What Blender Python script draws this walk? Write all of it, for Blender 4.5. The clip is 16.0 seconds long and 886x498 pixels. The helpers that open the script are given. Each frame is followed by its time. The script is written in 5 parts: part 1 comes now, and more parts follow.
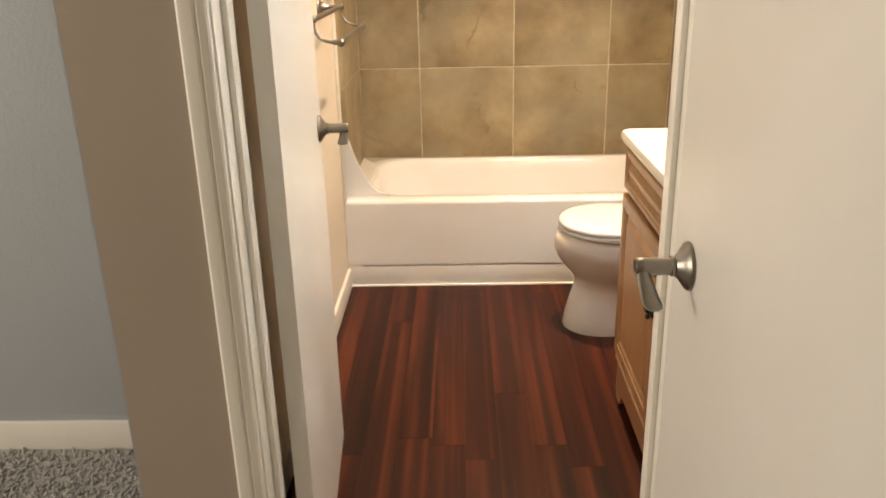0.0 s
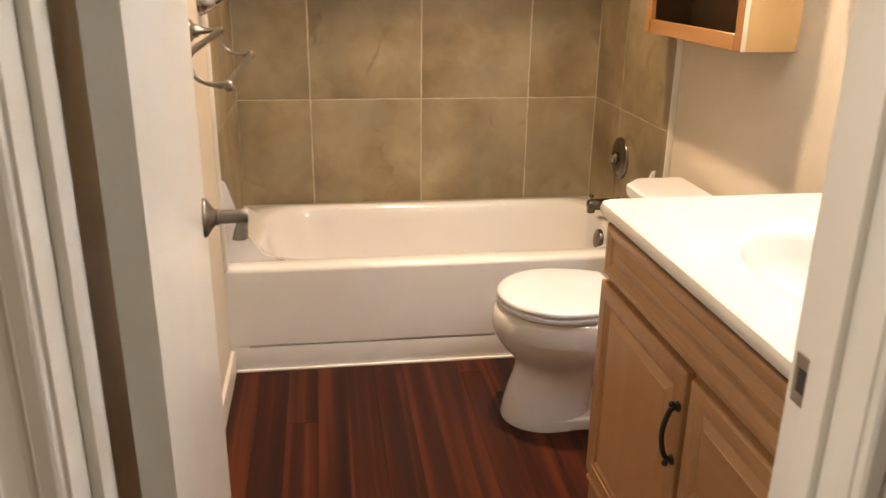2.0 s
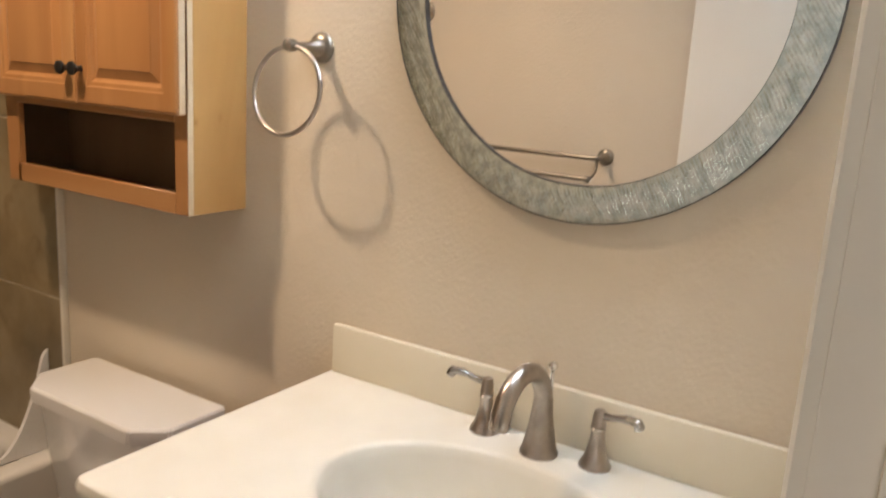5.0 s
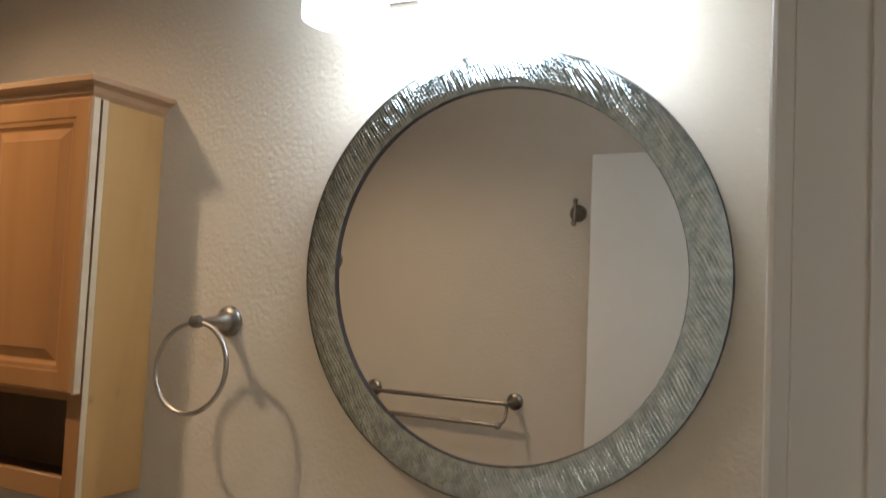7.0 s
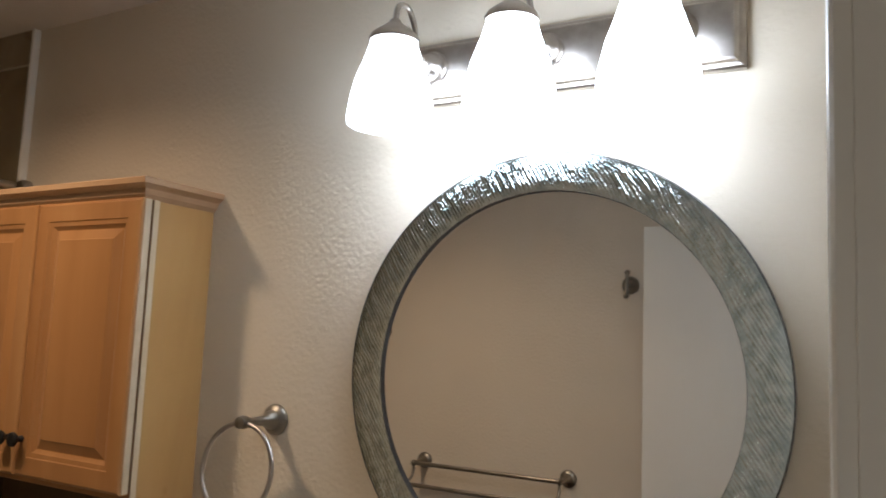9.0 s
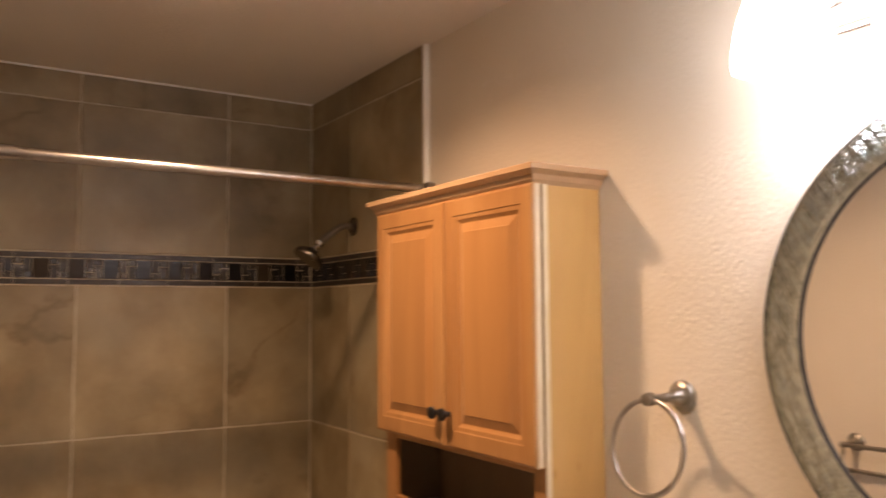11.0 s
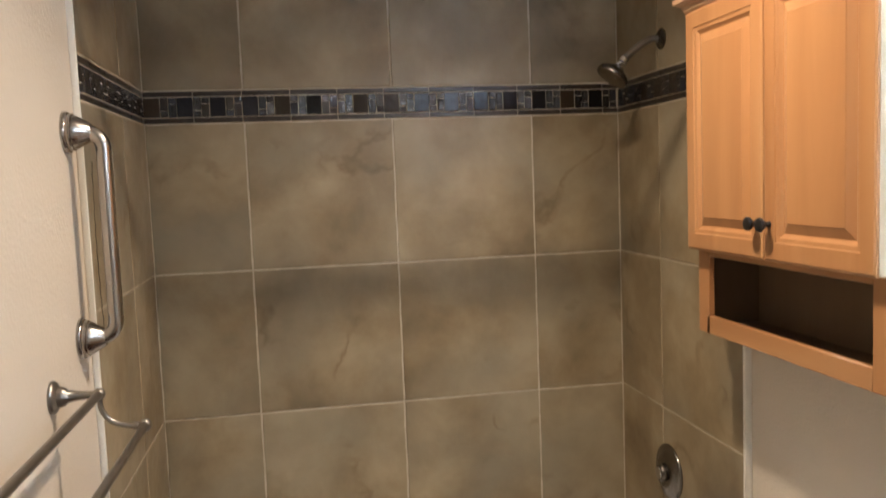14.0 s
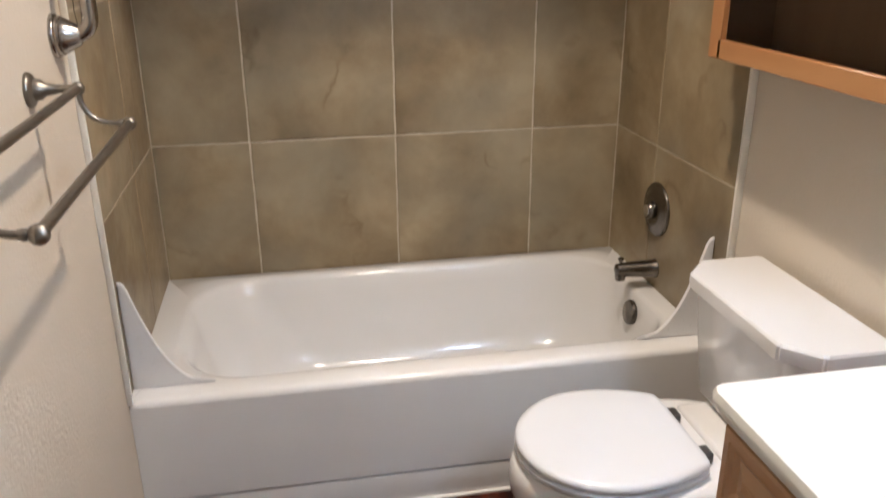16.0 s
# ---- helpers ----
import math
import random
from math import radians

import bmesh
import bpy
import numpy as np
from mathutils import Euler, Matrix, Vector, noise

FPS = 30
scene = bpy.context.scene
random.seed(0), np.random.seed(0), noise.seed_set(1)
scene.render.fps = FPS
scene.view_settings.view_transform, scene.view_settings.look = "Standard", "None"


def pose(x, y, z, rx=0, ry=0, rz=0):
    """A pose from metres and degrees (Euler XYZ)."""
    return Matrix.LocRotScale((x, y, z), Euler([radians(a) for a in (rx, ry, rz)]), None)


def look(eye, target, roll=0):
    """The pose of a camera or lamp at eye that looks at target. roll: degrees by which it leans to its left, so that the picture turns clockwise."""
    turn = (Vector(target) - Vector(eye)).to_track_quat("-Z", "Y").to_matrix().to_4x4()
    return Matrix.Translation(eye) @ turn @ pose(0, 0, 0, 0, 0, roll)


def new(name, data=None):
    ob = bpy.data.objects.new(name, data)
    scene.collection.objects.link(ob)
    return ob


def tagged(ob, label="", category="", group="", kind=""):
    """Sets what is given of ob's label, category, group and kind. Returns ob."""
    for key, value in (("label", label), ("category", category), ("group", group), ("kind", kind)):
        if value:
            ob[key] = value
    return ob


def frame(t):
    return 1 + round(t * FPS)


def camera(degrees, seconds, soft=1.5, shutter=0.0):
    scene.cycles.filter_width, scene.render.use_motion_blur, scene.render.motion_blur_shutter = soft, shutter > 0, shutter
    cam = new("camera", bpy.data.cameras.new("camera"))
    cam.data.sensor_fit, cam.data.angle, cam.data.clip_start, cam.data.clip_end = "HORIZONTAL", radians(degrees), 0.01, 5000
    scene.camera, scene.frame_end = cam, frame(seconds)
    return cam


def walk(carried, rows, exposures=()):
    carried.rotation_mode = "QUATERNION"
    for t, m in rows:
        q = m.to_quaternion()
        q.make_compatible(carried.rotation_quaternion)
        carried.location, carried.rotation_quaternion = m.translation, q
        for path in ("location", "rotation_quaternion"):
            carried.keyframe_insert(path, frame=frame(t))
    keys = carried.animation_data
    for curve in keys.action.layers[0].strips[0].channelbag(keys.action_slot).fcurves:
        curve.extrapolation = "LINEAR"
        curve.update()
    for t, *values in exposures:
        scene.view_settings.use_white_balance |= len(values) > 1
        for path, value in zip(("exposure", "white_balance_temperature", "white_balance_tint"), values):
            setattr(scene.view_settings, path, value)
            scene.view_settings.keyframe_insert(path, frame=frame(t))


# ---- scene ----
cam = camera(57.7, 16.0, shutter=0.5)
PATH = [
    (0, (0.49, -3.99, 1.354), (0.443, -2.114, 0.663), -1.3),
    (0.5, (0.44, -3.885, 1.356), (0.49, -1.998, 0.694), -0.1),
    (1, (0.421, -3.707, 1.37), (0.529, -1.82, 0.717), -0.4),
    (1.5, (0.395, -3.552, 1.366), (0.567, -1.675, 0.697), 0.2),
    (2, (0.343, -3.36, 1.365), (0.627, -1.498, 0.694), 0.8),
    (2.5, (0.329, -3.197, 1.38), (0.733, -1.361, 0.697), -0.1),
    (3, (0.355, -3.022, 1.392), (0.983, -1.227, 0.771), 0.3),
    (3.5, (0.366, -2.884, 1.386), (1.31, -1.226, 0.787), 1.5),
    (4, (0.322, -2.783, 1.404), (1.602, -1.359, 0.826), 1.9),
    (4.5, (0.321, -2.719, 1.438), (1.85, -1.548, 0.9), 2.8),
    (5, (0.333, -2.692, 1.474), (1.984, -1.65, 1.042), 3.5),
    (7.5, (0.351, -2.671, 1.611), (2.132, -1.781, 1.803), 2.6),
    (8, (0.363, -2.68, 1.654), (2.134, -1.777, 1.874), 3.1),
    (10.5, (0.348, -2.643, 1.666), (1.689, -1.17, 1.843), -0.0),
    (11, (0.383, -2.637, 1.657), (1.455, -0.957, 1.813), -0.4),
    (11.5, (0.406, -2.629, 1.657), (1.212, -0.803, 1.785), -0.8),
    (12, (0.435, -2.619, 1.664), (0.99, -0.701, 1.769), -1.1),
    (12.5, (0.446, -2.619, 1.66), (0.854, -0.662, 1.738), -1.5),
    (13, (0.455, -2.612, 1.644), (0.8, -0.642, 1.654), -1.9),
    (13.5, (0.458, -2.591, 1.585), (0.789, -0.62, 1.517), -2.0),
    (14, (0.454, -2.574, 1.545), (0.796, -0.611, 1.374), -2.2),
    (14.5, (0.443, -2.551, 1.519), (0.812, -0.61, 1.209), -1.9),
    (15, (0.434, -2.541, 1.477), (0.81, -0.626, 1.036), -1.4),
    (15.5, (0.436, -2.539, 1.447), (0.795, -0.66, 0.863), -0.8),
    (16, (0.437, -2.536, 1.421), (0.778, -0.702, 0.698), -0.4),
]
EXPOSURE = [
    (0.0, 0.88, 7280, 13), (1.0, 0.75, 7230, 15), (2.0, 0.51, 7340, 18), (3.0, -0.11, 7240, 20), (4.0, -0.45, 6790, 15), (5.0, -0.37, 6840, 16),
    (7.5, -1.48, 6520, 12), (8.0, -1.50, 6440, 13), (10.5, -1.14, 7700, 24), (11.0, -0.43, 8300, 31), (11.5, -0.03, 8490, 31), (12.0, 0.10, 7440, 24),
    (12.5, -0.02, 6110, 14), (13.5, -0.03, 5890, 12), (14.5, 0.28, 5760, 12), (15.0, 0.38, 5760, 13), (15.5, 0.32, 5620, 12), (16.0, 0.18, 5470, 12)]
walk(cam, [(t, look(eye, target, roll)) for t, eye, target, roll in PATH], EXPOSURE)

# ---- light ----
world = bpy.data.worlds.new("world")
world.use_nodes = True
world.node_tree.nodes["Background"].inputs[0].default_value = (0.5, 0.55, 0.6, 1)
world.node_tree.nodes["Background"].inputs[1].default_value = 0.05
scene.world = world
SHADE_STRENGTH = 27.0
SHADE_COLOUR = (0.77, 0.92, 1.09)


def area_lamp(name, m, size_x, size_y, watts, colour):
    data = bpy.data.lights.new(name, "AREA")
    data.shape, data.size, data.size_y, data.energy, data.color = "RECTANGLE", size_x, size_y, watts, colour
    ob = new(name, data)
    ob.matrix_world = m
    return ob


# fill light for the hall, in an unseen window opening added for it
area_lamp("hall_window_fill", look((-2.76, -3.6, 1.5), (0.0, -3.3, 1.0)), 1.1, 1.0, 35, (1.0, 0.94, 0.86))


def spot_lamp(name, place, watts, colour, radius, degrees, blend):
    data = bpy.data.lights.new(name, "SPOT")
    data.energy, data.color, data.shadow_soft_size = watts, colour, radius
    data.spot_size, data.spot_blend = radians(degrees), blend
    ob = new(name, data)
    ob.location = place
    return ob


# the bathroom's ceiling downlight
spot_lamp("ceiling_bulb", (0.87, -1.14, 2.375), 134, (1.0, 0.785, 0.55), 0.045, 152, 1.0)


# ---- materials ----
def nodes_of(name):
    m = bpy.data.materials.new(name)
    m.use_nodes = True
    return m, m.node_tree.nodes, m.node_tree.links, m.node_tree.nodes["Principled BSDF"]


def ramp(ns, stops):
    r = ns.new("ShaderNodeValToRGB")
    el = r.color_ramp.elements
    while len(el) < len(stops):
        el.new(0.5)
    for e, (pos, col) in zip(el, stops):
        e.position, e.color = pos, (*col, 1)
    return r


def surf(name, a, b, scale=4.0, rough=0.5, metal=0.0, bump=0.0, bump_scale=80.0, stretch=(1, 1, 1), coat=0.0, rough_var=0.08, detail=5.0):
    """A surface with two colours mixed by noise, finer roughness noise and a fine relief."""
    m, ns, ln, p = nodes_of(name)
    tc, mp = ns.new("ShaderNodeTexCoord"), ns.new("ShaderNodeMapping")
    mp.inputs["Scale"].default_value = stretch
    ln.new(tc.outputs["Object"], mp.inputs["Vector"])
    n = ns.new("ShaderNodeTexNoise")
    n.inputs["Scale"].default_value, n.inputs["Detail"].default_value = scale, detail
    ln.new(mp.outputs[0], n.inputs["Vector"])
    r = ramp(ns, [(0.32, a), (0.68, b)])
    ln.new(n.outputs["Fac"], r.inputs[0])
    ln.new(r.outputs[0], p.inputs["Base Color"])
    n2 = ns.new("ShaderNodeTexNoise")
    n2.inputs["Scale"].default_value, n2.inputs["Detail"].default_value = bump_scale, 3
    ln.new(mp.outputs[0], n2.inputs["Vector"])
    mr = ns.new("ShaderNodeMapRange")
    mr.inputs["To Min"].default_value, mr.inputs["To Max"].default_value = max(0.02, rough - rough_var), min(1, rough + rough_var)
    ln.new(n2.outputs["Fac"], mr.inputs["Value"])
    ln.new(mr.outputs[0], p.inputs["Roughness"])
    p.inputs["Metallic"].default_value, p.inputs["Coat Weight"].default_value = metal, coat
    p.inputs["Coat Roughness"].default_value = 0.08
    if bump:
        bm_ = ns.new("ShaderNodeBump")
        bm_.inputs["Strength"].default_value, bm_.inputs["Distance"].default_value = bump, 0.004
        ln.new(n2.outputs["Fac"], bm_.inputs["Height"])
        ln.new(bm_.outputs[0], p.inputs["Normal"])
    return m


def wood(name, dark, mid, light, grain=(1, 1, 0.08), scale=14.0, rough=0.35, coat=0.25, random_shift=True, contrast=0.5, value_spread=0.25, detail=6.0):
    """Wood with grain stretched along one axis and a tone of its own for each piece."""
    m, ns, ln, p = nodes_of(name)
    tc, mp, oi = ns.new("ShaderNodeTexCoord"), ns.new("ShaderNodeMapping"), ns.new("ShaderNodeObjectInfo")
    mp.inputs["Scale"].default_value = grain
    ln.new(tc.outputs["Object"], mp.inputs["Vector"])
    add = ns.new("ShaderNodeVectorMath")
    mul = ns.new("ShaderNodeMath")
    mul.operation, mul.inputs[1].default_value = "MULTIPLY", 37.0
    ln.new(oi.outputs["Random"], mul.inputs[0])
    ln.new(mp.outputs[0], add.inputs[0])
    if random_shift:
        ln.new(mul.outputs[0], add.inputs[1])
    n = ns.new("ShaderNodeTexNoise")
    n.inputs["Scale"].default_value, n.inputs["Detail"].default_value, n.inputs["Distortion"].default_value = scale, detail, 0.6
    ln.new(add.outputs[0], n.inputs["Vector"])
    r = ramp(ns, [(0.5 - contrast / 2, dark), (0.5, mid), (0.5 + contrast / 2, light)])
    ln.new(n.outputs["Fac"], r.inputs[0])
    hsv = ns.new("ShaderNodeHueSaturation")
    mr = ns.new("ShaderNodeMapRange")
    mr.inputs["To Min"].default_value, mr.inputs["To Max"].default_value = 1 - value_spread, 1 + value_spread
    ln.new(oi.outputs["Random"], mr.inputs["Value"])
    ln.new(mr.outputs[0], hsv.inputs["Value"])
    ln.new(r.outputs[0], hsv.inputs["Color"])
    ln.new(hsv.outputs[0], p.inputs["Base Color"])
    fine = ns.new("ShaderNodeTexNoise")
    fine.inputs["Scale"].default_value, fine.inputs["Detail"].default_value = scale * 6, 3
    ln.new(add.outputs[0], fine.inputs["Vector"])
    b = ns.new("ShaderNodeBump")
    b.inputs["Strength"].default_value, b.inputs["Distance"].default_value = 0.12, 0.002
    ln.new(fine.outputs["Fac"], b.inputs["Height"])
    ln.new(b.outputs[0], p.inputs["Normal"])
    p.inputs["Roughness"].default_value, p.inputs["Coat Weight"].default_value, p.inputs["Coat Roughness"].default_value = rough, coat, 0.2
    return m


def tile_material():
    m, ns, ln, p = nodes_of("stone_look_tile")
    tc, oi = ns.new("ShaderNodeTexCoord"), ns.new("ShaderNodeObjectInfo")
    mul = ns.new("ShaderNodeMath")
    mul.operation, mul.inputs[1].default_value = "MULTIPLY", 23.0
    ln.new(oi.outputs["Random"], mul.inputs[0])
    add = ns.new("ShaderNodeVectorMath")
    ln.new(tc.outputs["Object"], add.inputs[0])
    ln.new(mul.outputs[0], add.inputs[1])
    big = ns.new("ShaderNodeTexNoise")
    big.inputs["Scale"].default_value, big.inputs["Detail"].default_value, big.inputs["Distortion"].default_value = 4.2, 9, 0.15
    big.inputs["Roughness"].default_value = 0.54
    ln.new(add.outputs[0], big.inputs["Vector"])
    r = ramp(ns, [(0.28, (0.158, 0.114, 0.0595)), (0.48, (0.264, 0.2, 0.112)), (0.69, (0.392, 0.315, 0.195))])
    ln.new(big.outputs["Fac"], r.inputs[0])
    # thin dark veins
    vein = ns.new("ShaderNodeTexNoise")
    vein.inputs["Scale"].default_value, vein.inputs["Detail"].default_value, vein.inputs["Distortion"].default_value = 1.9, 5, 0.15
    ln.new(add.outputs[0], vein.inputs["Vector"])
    vr = ramp(ns, [(0.478, (1, 1, 1)), (0.5, (0.72, 0.67, 0.6)), (0.517, (1, 1, 1))])
    ln.new(vein.outputs["Fac"], vr.inputs[0])
    mask = ns.new("ShaderNodeTexNoise")
    mask.inputs["Scale"].default_value = 5.5
    ln.new(add.outputs[0], mask.inputs["Vector"])
    mm = ns.new("ShaderNodeMapRange")
    mm.inputs["From Min"].default_value, mm.inputs["From Max"].default_value = 0.52, 0.66
    ln.new(mask.outputs["Fac"], mm.inputs["Value"])
    mix = ns.new("ShaderNodeMix")
    mix.data_type, mix.blend_type = "RGBA", "MULTIPLY"
    ln.new(mm.outputs[0], mix.inputs[0])
    cool = ns.new("ShaderNodeTexNoise")
    cool.inputs["Scale"].default_value, cool.inputs["Detail"].default_value = 3.1, 4
    shift = ns.new("ShaderNodeVectorMath")
    shift.inputs[1].default_value = (7.3, 2.1, 5.7)
    ln.new(add.outputs[0], shift.inputs[0])
    ln.new(shift.outputs[0], cool.inputs["Vector"])
    cr = ns.new("ShaderNodeMapRange")
    cr.inputs["From Min"].default_value, cr.inputs["From Max"].default_value = 0.42, 0.7
    cr.inputs["To Max"].default_value = 0.55
    ln.new(cool.outputs["Fac"], cr.inputs["Value"])
    hue = ns.new("ShaderNodeMix")
    hue.data_type = "RGBA"
    hue.inputs[7].default_value = (0.25, 0.228, 0.168, 1)
    ln.new(cr.outputs[0], hue.inputs[0])
    ln.new(r.outputs[0], hue.inputs[6])
    ln.new(hue.outputs[2], mix.inputs[6])
    ln.new(vr.outputs[0], mix.inputs[7])
    hsv = ns.new("ShaderNodeHueSaturation")
    mr = ns.new("ShaderNodeMapRange")
    mr.inputs["To Min"].default_value, mr.inputs["To Max"].default_value = 0.9, 1.1
    ln.new(oi.outputs["Random"], mr.inputs["Value"])
    ln.new(mr.outputs[0], hsv.inputs["Value"])
    ln.new(mix.outputs[2], hsv.inputs["Color"])
    ln.new(hsv.outputs[0], p.inputs["Base Color"])
    fine = ns.new("ShaderNodeTexNoise")
    fine.inputs["Scale"].default_value, fine.inputs["Detail"].default_value = 30, 6
    ln.new(add.outputs[0], fine.inputs["Vector"])
    rr = ns.new("ShaderNodeMapRange")
    rr.inputs["To Min"].default_value, rr.inputs["To Max"].default_value = 0.28, 0.5
    ln.new(fine.outputs["Fac"], rr.inputs["Value"])
    ln.new(rr.outputs[0], p.inputs["Roughness"])
    b = ns.new("ShaderNodeBump")
    b.inputs["Strength"].default_value, b.inputs["Distance"].default_value = 0.15, 0.004
    ln.new(fine.outputs["Fac"], b.inputs["Height"])
    ln.new(b.outputs[0], p.inputs["Normal"])
    return m


def paint_wall(name, col, bump=0.35):
    """Roller-painted plaster with an orange-peel relief."""
    m, ns, ln, p = nodes_of(name)
    tc = ns.new("ShaderNodeTexCoord")
    n = ns.new("ShaderNodeTexNoise")
    n.inputs["Scale"].default_value, n.inputs["Detail"].default_value = 1.6, 3
    ln.new(tc.outputs["Object"], n.inputs["Vector"])
    r = ramp(ns, [(0.3, tuple(c * 0.955 for c in col)), (0.7, tuple(min(0.85, c * 1.03) for c in col))])
    ln.new(n.outputs["Fac"], r.inputs[0])
    ln.new(r.outputs[0], p.inputs["Base Color"])
    peel = ns.new("ShaderNodeTexNoise")
    peel.inputs["Scale"].default_value, peel.inputs["Detail"].default_value = 105, 3
    ln.new(tc.outputs["Object"], peel.inputs["Vector"])
    lump = ns.new("ShaderNodeTexVoronoi")
    lump.inputs["Scale"].default_value = 34
    ln.new(tc.outputs["Object"], lump.inputs["Vector"])
    lr = ns.new("ShaderNodeMapRange")
    lr.inputs["From Min"].default_value, lr.inputs["From Max"].default_value = 0.03, 0.2
    lr.inputs["To Min"].default_value, lr.inputs["To Max"].default_value = 0.35, 0.0
    ln.new(lump.outputs["Distance"], lr.inputs["Value"])
    sm = ns.new("ShaderNodeMath")
    ln.new(peel.outputs["Fac"], sm.inputs[0])
    ln.new(lr.outputs[0], sm.inputs[1])
    b = ns.new("ShaderNodeBump")
    b.inputs["Strength"].default_value, b.inputs["Distance"].default_value = bump, 0.006
    ln.new(sm.outputs[0], b.inputs["Height"])
    ln.new(b.outputs[0], p.inputs["Normal"])
    p.inputs["Roughness"].default_value = 0.5
    return m


def mirror_frame_material():
    """Silvered glass with a faint sea-green tint, the fine seeds and ripples of its surface as relief."""
    m, ns, ln, p = nodes_of("rippled_silver_glass")
    tc = ns.new("ShaderNodeTexCoord")
    n = ns.new("ShaderNodeTexNoise")
    n.inputs["Scale"].default_value, n.inputs["Detail"].default_value = 60, 3
    ln.new(tc.outputs["Object"], n.inputs["Vector"])
    r = ramp(ns, [(0.34, (0.46, 0.545, 0.55)), (0.62, (0.7, 0.785, 0.785))])
    ln.new(n.outputs["Fac"], r.inputs[0])
    ln.new(r.outputs[0], p.inputs["Base Color"])
    fine = ns.new("ShaderNodeTexNoise")
    fine.inputs["Scale"].default_value, fine.inputs["Detail"].default_value = 420, 2
    ln.new(tc.outputs["Object"], fine.inputs["Vector"])
    b = ns.new("ShaderNodeBump")
    b.inputs["Strength"].default_value, b.inputs["Distance"].default_value = 0.3, 0.001
    ln.new(fine.outputs["Fac"], b.inputs["Height"])
    ln.new(b.outputs[0], p.inputs["Normal"])
    p.inputs["Metallic"].default_value, p.inputs["Roughness"].default_value = 1.0, 0.16
    return m


def glass_chip_material():
    """Glass and slate chips of the mosaic: each with a colour of its own."""
    m, ns, ln, p = nodes_of("mosaic_chip")
    oi = ns.new("ShaderNodeObjectInfo")
    r = ramp(ns, [(0.0, (0.012, 0.011, 0.012)), (0.2, (0.035, 0.025, 0.017)), (0.4, (0.014, 0.015, 0.02)), (0.55, (0.045, 0.033, 0.022)),
                  (0.7, (0.009, 0.008, 0.008)), (0.85, (0.03, 0.03, 0.035)), (1.0, (0.03, 0.02, 0.014))])
    r.color_ramp.interpolation = "CONSTANT"
    ln.new(oi.outputs["Random"], r.inputs[0])
    ln.new(r.outputs[0], p.inputs["Base Color"])
    tc, n, b = ns.new("ShaderNodeTexCoord"), ns.new("ShaderNodeTexNoise"), ns.new("ShaderNodeBump")
    n.inputs["Scale"].default_value = 90
    ln.new(tc.outputs["Object"], n.inputs["Vector"])
    b.inputs["Strength"].default_value, b.inputs["Distance"].default_value = 0.35, 0.003
    ln.new(n.outputs["Fac"], b.inputs["Height"])
    ln.new(b.outputs[0], p.inputs["Normal"])
    p.inputs["Roughness"].default_value, p.inputs["Specular IOR Level"].default_value = 0.12, 0.22
    return m


def crinkle_chip_material():
    """Small crinkled glass chips that catch the lamps."""
    m, ns, ln, p = nodes_of("crinkled_glass_chip")
    oi = ns.new("ShaderNodeObjectInfo")
    r = ramp(ns, [(0.0, (0.02, 0.018, 0.016)), (0.2, (0.008, 0.007, 0.007)), (0.4, (0.035, 0.03, 0.028)), (0.6, (0.012, 0.014, 0.026)), (0.75, (0.025, 0.014, 0.012)), (0.88, (0.04, 0.033, 0.024))])
    r.color_ramp.interpolation = "CONSTANT"
    ln.new(oi.outputs["Random"], r.inputs[0])
    ln.new(r.outputs[0], p.inputs["Base Color"])
    tc, n, b = ns.new("ShaderNodeTexCoord"), ns.new("ShaderNodeTexNoise"), ns.new("ShaderNodeBump")
    n.inputs["Scale"].default_value, n.inputs["Detail"].default_value = 150, 2
    ln.new(tc.outputs["Object"], n.inputs["Vector"])
    b.inputs["Strength"].default_value, b.inputs["Distance"].default_value = 0.6, 0.004
    ln.new(n.outputs["Fac"], b.inputs["Height"])
    ln.new(b.outputs[0], p.inputs["Normal"])
    p.inputs["Roughness"].default_value, p.inputs["IOR"].default_value = 0.08, 1.7
    return m


def glow_material():
    m, ns, ln, p = nodes_of("lit_frosted_glass")
    p.inputs["Base Color"].default_value = (0.85, 0.85, 0.85, 1)
    p.inputs["Roughness"].default_value = 0.4
    p.inputs["Emission Color"].default_value = (*SHADE_COLOUR, 1)
    p.inputs["Emission Strength"].default_value = SHADE_STRENGTH
    return m


def warm_glow_material():
    m, ns, ln, p = nodes_of("lit_diffuser")
    p.inputs["Base Color"].default_value = (0.85, 0.85, 0.85, 1)
    p.inputs["Emission Color"].default_value = (1.0, 0.8, 0.56, 1)
    p.inputs["Emission Strength"].default_value = 20.0
    return m


def mirror_material():
    m, ns, ln, p = nodes_of("mirror_glass")
    p.inputs["Base Color"].default_value = (0.93, 0.935, 0.925, 1)
    p.inputs["Metallic"].default_value, p.inputs["Roughness"].default_value = 1.0, 0.015
    return m


M_WALL = paint_wall("cream_wall_paint", (0.66, 0.582, 0.47), 0.2)
M_CEIL = paint_wall("ceiling_paint", (0.7, 0.64, 0.55), 0.3)
M_HALL = paint_wall("grey_hall_paint", (0.33, 0.352, 0.365), 0.2)
M_BEIGE = paint_wall("taupe_hall_paint", (0.38, 0.322, 0.262), 0.04)
M_TRIM = surf("white_trim_paint", (0.77, 0.745, 0.67), (0.82, 0.795, 0.72), 3, 0.36, bump=0.05, bump_scale=40)
M_DOOR = surf("white_door_paint", (0.72, 0.7, 0.65), (0.77, 0.755, 0.7), 2.2, 0.32, bump_scale=25, rough_var=0.03)
M_TILE = tile_material()
